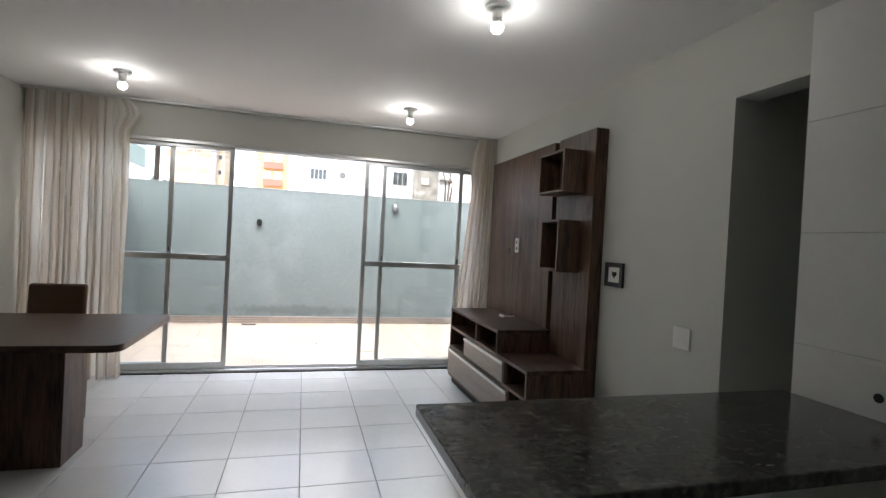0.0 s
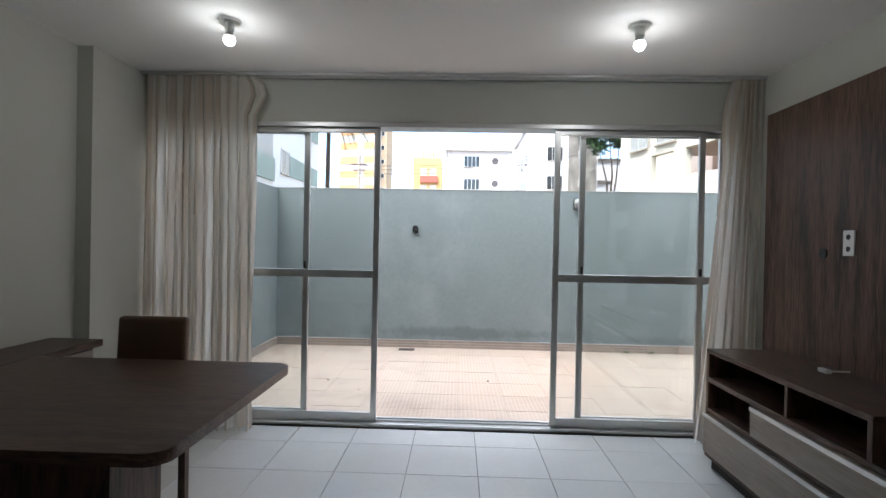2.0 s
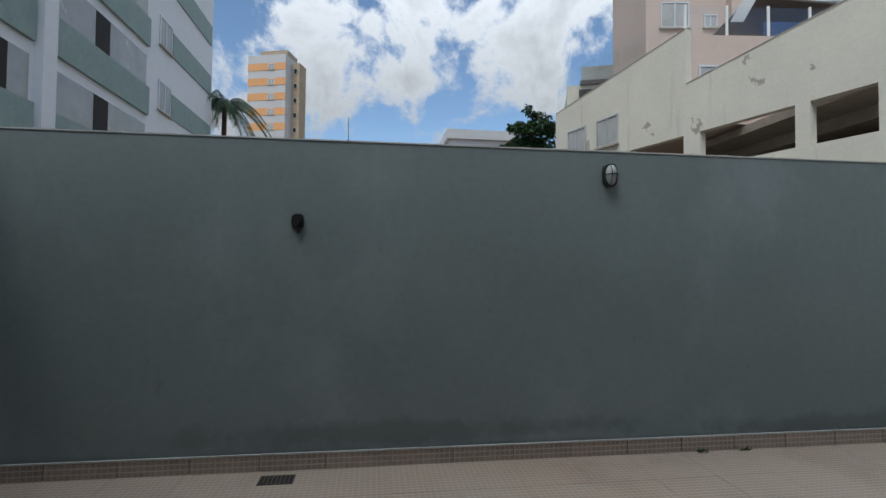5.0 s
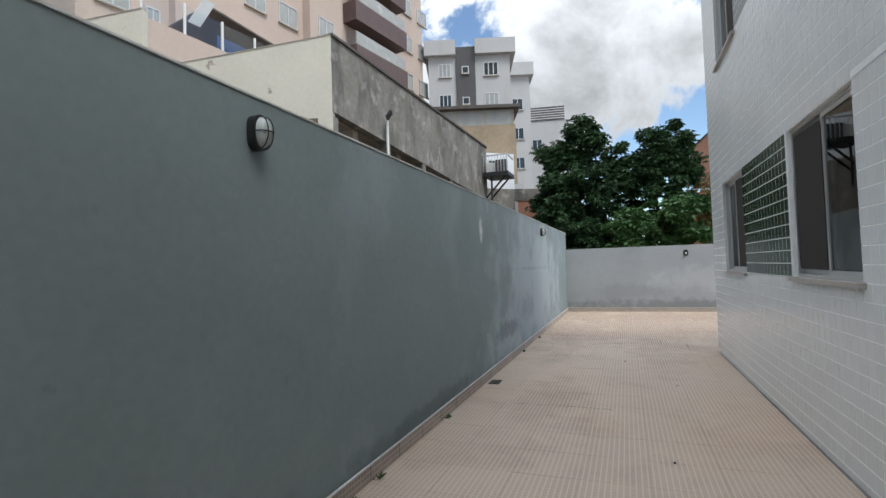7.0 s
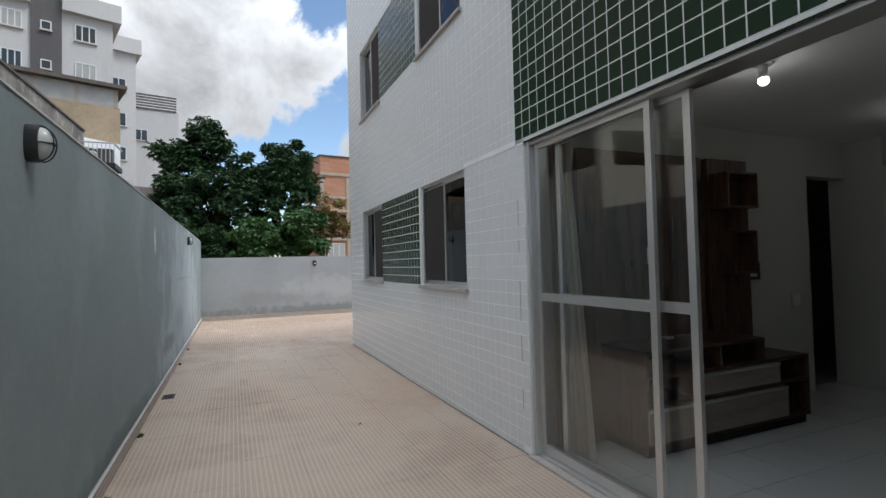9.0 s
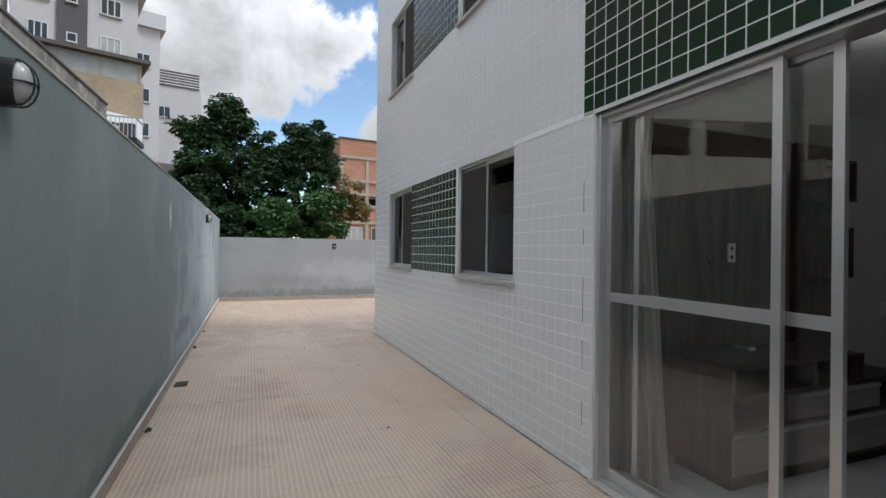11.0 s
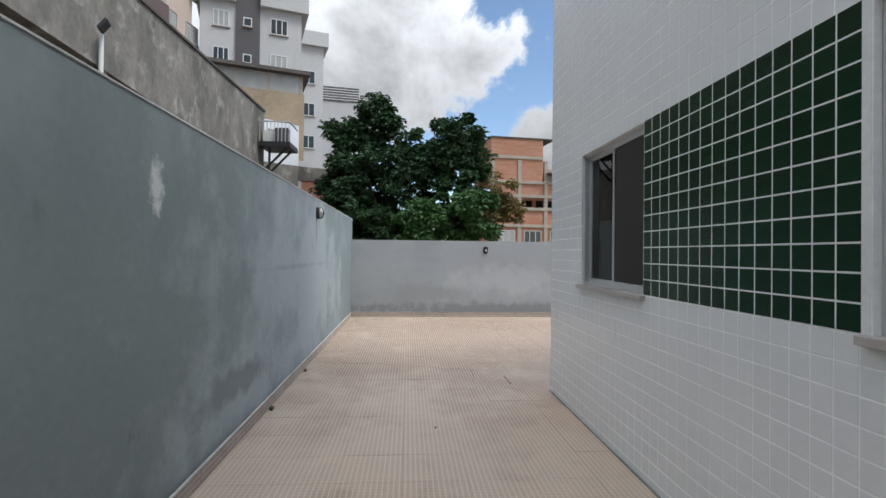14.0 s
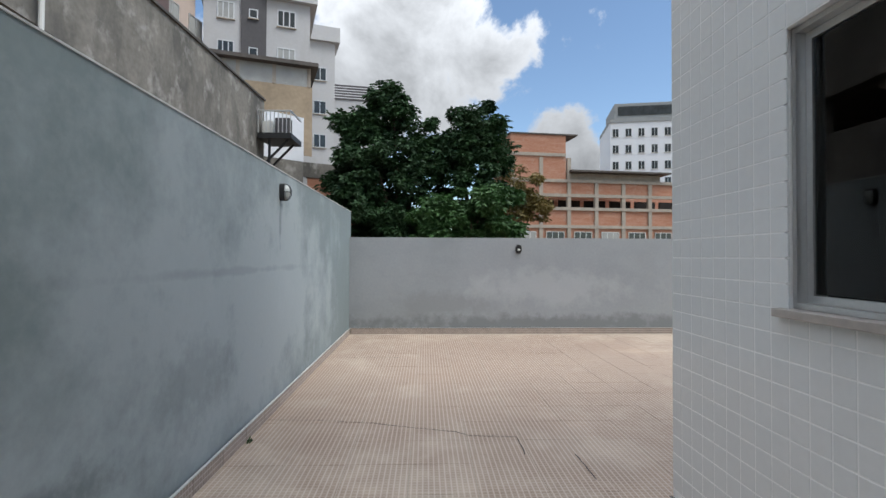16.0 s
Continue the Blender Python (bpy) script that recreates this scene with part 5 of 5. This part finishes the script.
# ---- trees ----
def leaf_mesh(name, lobes, count, size, mat, seed, drop=0.4, spray=6):
    """Sprays of long drooping leaves spread through the lobes of a crown."""
    r = np.random.default_rng(seed)
    clumps = []
    for c in lobes:
        for _ in range(int(10 + 5.5 * c[3] * c[4] * c[5])):
            d = r.normal(size=3)
            d /= np.linalg.norm(d)
            clumps.append((np.array(c[:3]) + d * np.array(c[3:6]) * r.uniform(0.5, 1.16), r.uniform(0.22, 0.58)))
    v, f = [], []
    for k in range(count):
        c, cr = clumps[r.integers(len(clumps))]
        d = r.normal(size=3)
        d /= np.linalg.norm(d)
        p = c + d * cr * r.uniform(0.3, 1.0) * np.array((1.15, 1.15, 0.8))
        for j in range(spray):
            a = r.uniform(0, math.tau)
            ax = np.array((math.cos(a), math.sin(a), r.uniform(-drop - 0.3, 0.5 - drop))) + d * 0.5
            ax /= np.linalg.norm(ax)
            ln = size * r.uniform(0.6, 1.3)
            sd = np.cross(ax, r.normal(size=3))
            sd *= 0.17 * ln / max(1e-6, np.linalg.norm(sd))
            i = len(v)
            mid = p + ax * ln * 0.5
            v += [p, mid + sd, p + ax * ln + np.array((0, 0, -0.15 * ln)), mid - sd]
            f += [(i, i + 1, i + 2, i + 3)]
    me = bpy.data.meshes.new(name)
    me.from_pydata([tuple(map(float, q)) for q in v], [], f)
    me.materials.append(mat)
    return me


def limbs(base, tips, r0, seed):
    r = random.Random(seed)
    bm_ = bmesh.new()
    fork = Vector(base) + Vector((0, 0, (max(t[2] for t in tips) - base[2]) * 0.4))
    cyl(bm_, base, fork, r0, r0 * 0.75, 10)
    for t in tips:
        t = Vector(t)
        m = fork.lerp(t, 0.5) + Vector((r.uniform(-0.3, 0.3), r.uniform(-0.3, 0.3), 0.3))
        cyl(bm_, fork, m, r0 * 0.5, r0 * 0.32, 8)
        cyl(bm_, m, t, r0 * 0.32, r0 * 0.1, 7)
    return bm_


def tree(base, lobes, count, size, mat, label, seed, r0=0.3):
    t = thing("tree", base, label, "tree")
    part("trunk", limbs(base, [l[:3] for l in lobes], r0, seed), BARK, t)
    hang(new("crown", leaf_mesh("crown", lobes, count, size, mat, seed)), t)
    return t


tree((26.5, 2.6, -3.4), [(26.4, 2.7, 4.7, 1.8, 2.3, 2.8), (26.5, 4.3, 4.6, 1.5, 1.5, 2.2), (26.3, 3.0, 8.2, 1.0, 0.85, 1.2), (26.5, 4.4, 7.2, 1.0, 0.9, 0.9), (26.2, 1.5, 6.1, 1.1, 0.8, 1.2), (26.0, 3.6, 2.6, 1.6, 2.3, 1.6)], 13000, 0.235, LEAF, "large dark green mango tree behind the low wall", 11)
tree((26.9, -0.5, -3.4), [(26.8, -0.6, 4.6, 1.6, 1.6, 2.2), (26.8, -0.9, 7.4, 1.0, 0.9, 1.1), (26.6, 0.1, 6.2, 0.9, 0.8, 1.1), (26.8, -1.5, 6.0, 0.8, 0.8, 1.1)], 8500, 0.225, LEAF, "dark green mango tree with a rounded upright crown", 12)
tree((25.0, -0.6, -3.4), [(24.8, -0.3, 2.9, 1.2, 1.9, 1.3), (24.8, -1.5, 3.2, 1.0, 1.0, 1.0), (24.9, 1.0, 2.6, 1.0, 1.0, 1.2)], 4600, 0.25, LEAF_BRIGHT, "bright green young mango foliage in front of darker trees", 13, 0.18)
tree((28.3, -3.0, -3.4), [(28.2, -2.9, 4.4, 1.0, 1.0, 1.2), (28.2, -3.6, 3.8, 0.8, 0.8, 0.7)], 1300, 0.19, LEAF_DRY, "yellow-brown tree beside the mango trees", 14, 0.15)
tree((11.1, 34.0, -3.4), [(11.0, 34.0, 11.0, 1.6, 1.5, 1.4), (12.0, 34.2, 10.4, 1.2, 1.2, 1.1), (10.2, 34, 9.6, 1.0, 1.0, 1.0)], 1500, 0.3, LEAF, "dense round tree behind the cream flank", 15, 0.2)
tree((-15, 40, -3.4), [(-15, 40, 4.8, 3, 2.5, 1.6)], 500, 0.35, LEAF, "low green street tree behind the wall", 16, 0.2)

palm = thing("palm_tree", (-9.5, 31.0, -3.4), "tall palm with drooping feathery fronds", "tree")
bm = bmesh.new()
cyl(bm, (-9.5, 31, -3.4), (-9.4, 31, 10.9), 0.22, 0.14, 12)
part("trunk", bm, BARK, palm)
rp = random.Random(4)
for k in range(26):
    a, up = math.tau * k / 26 + rp.uniform(-0.15, 0.15), rp.uniform(0.1, 1.1)
    bm = bmesh.new()
    prev = None
    for i in range(15):
        s = i / 14
        p = Vector((-9.4 + math.cos(a) * 2.8 * s, 31 + math.sin(a) * 2.8 * s, 10.9 + up * 2.4 * s - 2.9 * s * s))
        if prev is not None:
            cyl(bm, prev, p, 0.025, None, 5)
            sd = Vector((-math.sin(a), math.cos(a), 0))
            for g in (-1, 1):
                for e in range(3):
                    q = prev.lerp(p, e / 3)
                    tip = q + sd * g * 0.5 * (1 - 0.5 * s) + Vector((math.cos(a) * 0.15, math.sin(a) * 0.15, -0.35))
                    o = (p - prev).normalized() * 0.03
                    bm.faces.new([bm.verts.new(w) for w in (q - o, q + o, tip)])
        prev = p
    part("frond", bm, LEAF, palm)

# ---- tiles, laid last ----
tile = piece_mesh("tile", 0.416, 0.416, 0.008, 0.0015, FLOOR_TILE)
lay("tile", tile, [Matrix.Translation((0.021 + 0.42 * (i + 0.5), -0.712 + 0.42 * (j + 0.5), -0.008)) for j in range(1, -16, -1) for i in range(-6, 5) if -0.712 + 0.42 * (j + 1) < 0.02 and 0.021 + 0.42 * (i + 1) < 2.3], floor)
edge_tile = piece_mesh("edge_tile", 0.416, 0.286, 0.008, 0.0015, FLOOR_TILE)
lay("edge_tile", edge_tile, [Matrix.Translation((0.021 + 0.42 * (i + 0.5), -0.147, -0.008)) for i in range(-6, 5)], floor)

ktile = piece_mesh("kitchen_tile", 0.597, 0.377, 0.01, 0.001, WHITE_PLASTIC)
to_west = Matrix(((0, 0, -1, 0), (-1, 0, 0, 0), (0, 1, 0, 0), (0, 0, 0, 1)))
lay("kitchen_tile", ktile, [Matrix.Translation((1.6395, -4.153 - 0.6 * i, 0.14 + 0.38 * j)) @ to_west for i in range(4) for j in range(0, 7) if 0.14 + 0.38 * j < 2.4], kitchen_wall)

ptile = piece_mesh("patio_tile", 0.3985, 0.3955, 0.012, 0.0015, PATIO_TILE)
rp = random.Random(2)
spots = []
for i in range(-7, 34):
    for j in range(0, 7):
        x, y = -0.1 + 0.4 * i + 0.2, OUT + 0.4 * (j + 0.5) - 0.13
        if -2.5 < x < 13.2 and y < 2.9:
            spots.append((x, y))
for i in range(19, 34):
    for j in range(1, 22):
        spots.append((-0.1 + 0.4 * i + 0.2, OUT - 0.13 - 0.4 * (j - 0.5)))
spots = [s for s in spots if s[0] < 13.25]
lay("patio_tile", ptile, [Matrix.Translation((x, y, -0.0125 + rp.uniform(-0.0012, 0.0008))) @ Euler((rp.uniform(-0.003, 0.003), rp.uniform(-0.003, 0.003), 0)).to_matrix().to_4x4() for x, y in spots], ground)

skirting = slab("baseboard", [(-2.5, 13.23, 2.842, 2.859, 0.0, 0.09), (13.212, 13.229, -8.9, 2.842, 0.0, 0.09), (-2.499, -2.482, OUT + 0.01, 2.842, 0.0, 0.09)], PATIO_GROUT, "mortar bed of the beige skirting tiles")
slab("skirting_cap", [(-2.5, 13.21, 2.8265, 2.8415, 0.0985, 0.106), (13.1965, 13.2115, -8.9, 2.82, 0.0985, 0.104)], MORTAR, "pale mortar fillet on top of the skirting tiles")
stile = piece_mesh("skirting_tile", 0.394, 0.1, 0.012, 0.003, SKIRT_TILE)
to_south = Matrix(((1, 0, 0, 0), (0, 0, -1, 0), (0, 1, 0, 0), (0, 0, 0, 1)))
to_north = Matrix(((-1, 0, 0, 0), (0, 0, 1, 0), (0, 1, 0, 0), (0, 0, 0, 1)))
to_east = Matrix(((0, 0, 1, 0), (1, 0, 0, 0), (0, 1, 0, 0), (0, 0, 0, 1)))
poses = [Matrix.Translation((-2.28 + 0.4 * i, 2.842, 0.047 + rp.uniform(-0.003, 0.003))) @ to_south for i in range(39)]
poses += [Matrix.Translation((13.212, 2.62 - 0.4 * i, 0.047)) @ to_west for i in range(28)]
poses += [Matrix.Translation((-2.482, 2.62 - 0.4 * i, 0.047)) @ to_east for i in range(6)]
lay("skirting_tile", stile, poses, skirting)


PITCH = 0.098


def wall_tiles(x0, x1, z0, z1, holes):
    out = []
    for i in range(round((x1 - x0) / PITCH)):
        for j in range(round((z1 - z0) / PITCH)):
            x, z = x0 + PITCH * (i + 0.5), z0 + PITCH * (j + 0.5)
            if not any(a - 0.02 < x < b + 0.02 and c - 0.02 < z < d + 0.02 for a, b, c, d in holes):
                out.append((x, z))
    return out


openings = [(2.82, 3.96, 1.13, 2.205), (5.47, 6.57, 1.13, 2.205), (2.82, 3.96, 3.65, 4.75), (5.47, 6.57, 3.65, 4.75), (3.96, 5.47, 1.13, 2.205), (3.96, 5.47, 3.65, 4.75)]
white = piece_mesh("wall_tile", 0.0913, 0.0913, 0.009, 0.001, WHITE_TILE)
spots = sorted(wall_tiles(1.947, 7.435, 0.051, 6.2, openings), key=lambda s: abs(s[0] - 3.4) + abs(s[1] - 1.0) * 1.2)
lay("wall_tile", white, [Matrix.Translation((x, OUT - 0.0102, z)) @ to_north for x, z in spots], facade)
edge = piece_mesh("edge_tile", 0.084, 0.0913, 0.009, 0.001, WHITE_TILE)
lay("edge_tile", edge, [Matrix.Translation((1.902, OUT - 0.0102, 0.1 + PITCH * j)) @ to_north for j in range(22)], facade)
foot = piece_mesh("foot_tile", 0.092, 0.043, 0.009, 0.0018, WHITE_TILE)
lay("foot_tile", foot, [Matrix.Translation((1.996 + PITCH * i, OUT - 0.009, 0.027)) @ to_north for i in range(55)], facade)
side_tiles = slab("facade_return", [(7.4302, 7.4316, -7.1, OUT - 0.01, 0.0, 6.2), (1.8535, 1.8565, 0.106, OUT - 0.009, 0.0, HEAD)], WHITE_GROUT, "tiled return of the outer wall")
lay("wall_tile", white, [Matrix.Translation((7.425, 0.13 - 0.1 * i, 0.05 + 0.1 * j)) @ to_east for i in range(12) for j in range(40)], side_tiles, 200)
reveal = piece_mesh("reveal_tile", 0.0955, 0.07, 0.006, 0.0015, WHITE_TILE)
lay("reveal_tile", reveal, [Matrix.Translation((1.8541, 0.14, 0.05 + 0.1 * j)) @ Matrix(((0, 0, -1, 0), (0, 1, 0, 0), (1, 0, 0, 0), (0, 0, 0, 1))) for j in range(22)], side_tiles)

green = piece_mesh("green_tile", 0.0908, 0.0908, 0.009, 0.0007, GREEN_TILE)
for k, (x0, z0, nx, nz, lim) in enumerate(((3.995, 1.132, 15, 11, 300), (3.995, 3.67, 15, 11, 60), (-2.46, 2.235, 45, 15, 300))):
    bed = slab("green_panel", [(x0 - (0.03 if k < 2 else 0), x0 + PITCH * nx, OUT - 0.02, OUT - 0.0005 if k < 2 else OUT + 0.004, z0, z0 + PITCH * nz)], GREEN_GROUT, "panel of small dark green glazed tiles")
    yy = OUT - 0.0087 if k < 2 else OUT - 0.0042
    pts = sorted([(x0 + PITCH * (i + 0.5), z0 + PITCH * (j + 0.5)) for i in range(nx) for j in range(nz)], key=lambda s: abs(s[0] - 1.9) + s[1])
    lay("green_tile", green, [Matrix.Translation((x, yy, z)) @ to_north for x, z in pts], bed, lim)
soffit = slab("green_soffit", [(-2.5, 1.852, 0.152, OUT + 0.003, HEAD - 0.006, HEAD + 0.014)], GREEN_GROUT, "green tiled underside of the door beam")
down = Matrix(((1, 0, 0, 0), (0, -1, 0, 0), (0, 0, -1, 0), (0, 0, 0, 1)))
half = piece_mesh("green_tile", 0.0945, 0.026, 0.006, 0.0018, GREEN_TILE)
lay("green_tile", half, [Matrix.Translation((1.80 - 0.1 * i, 0.168, HEAD - 0.006)) @ down for i in range(43)], soffit)
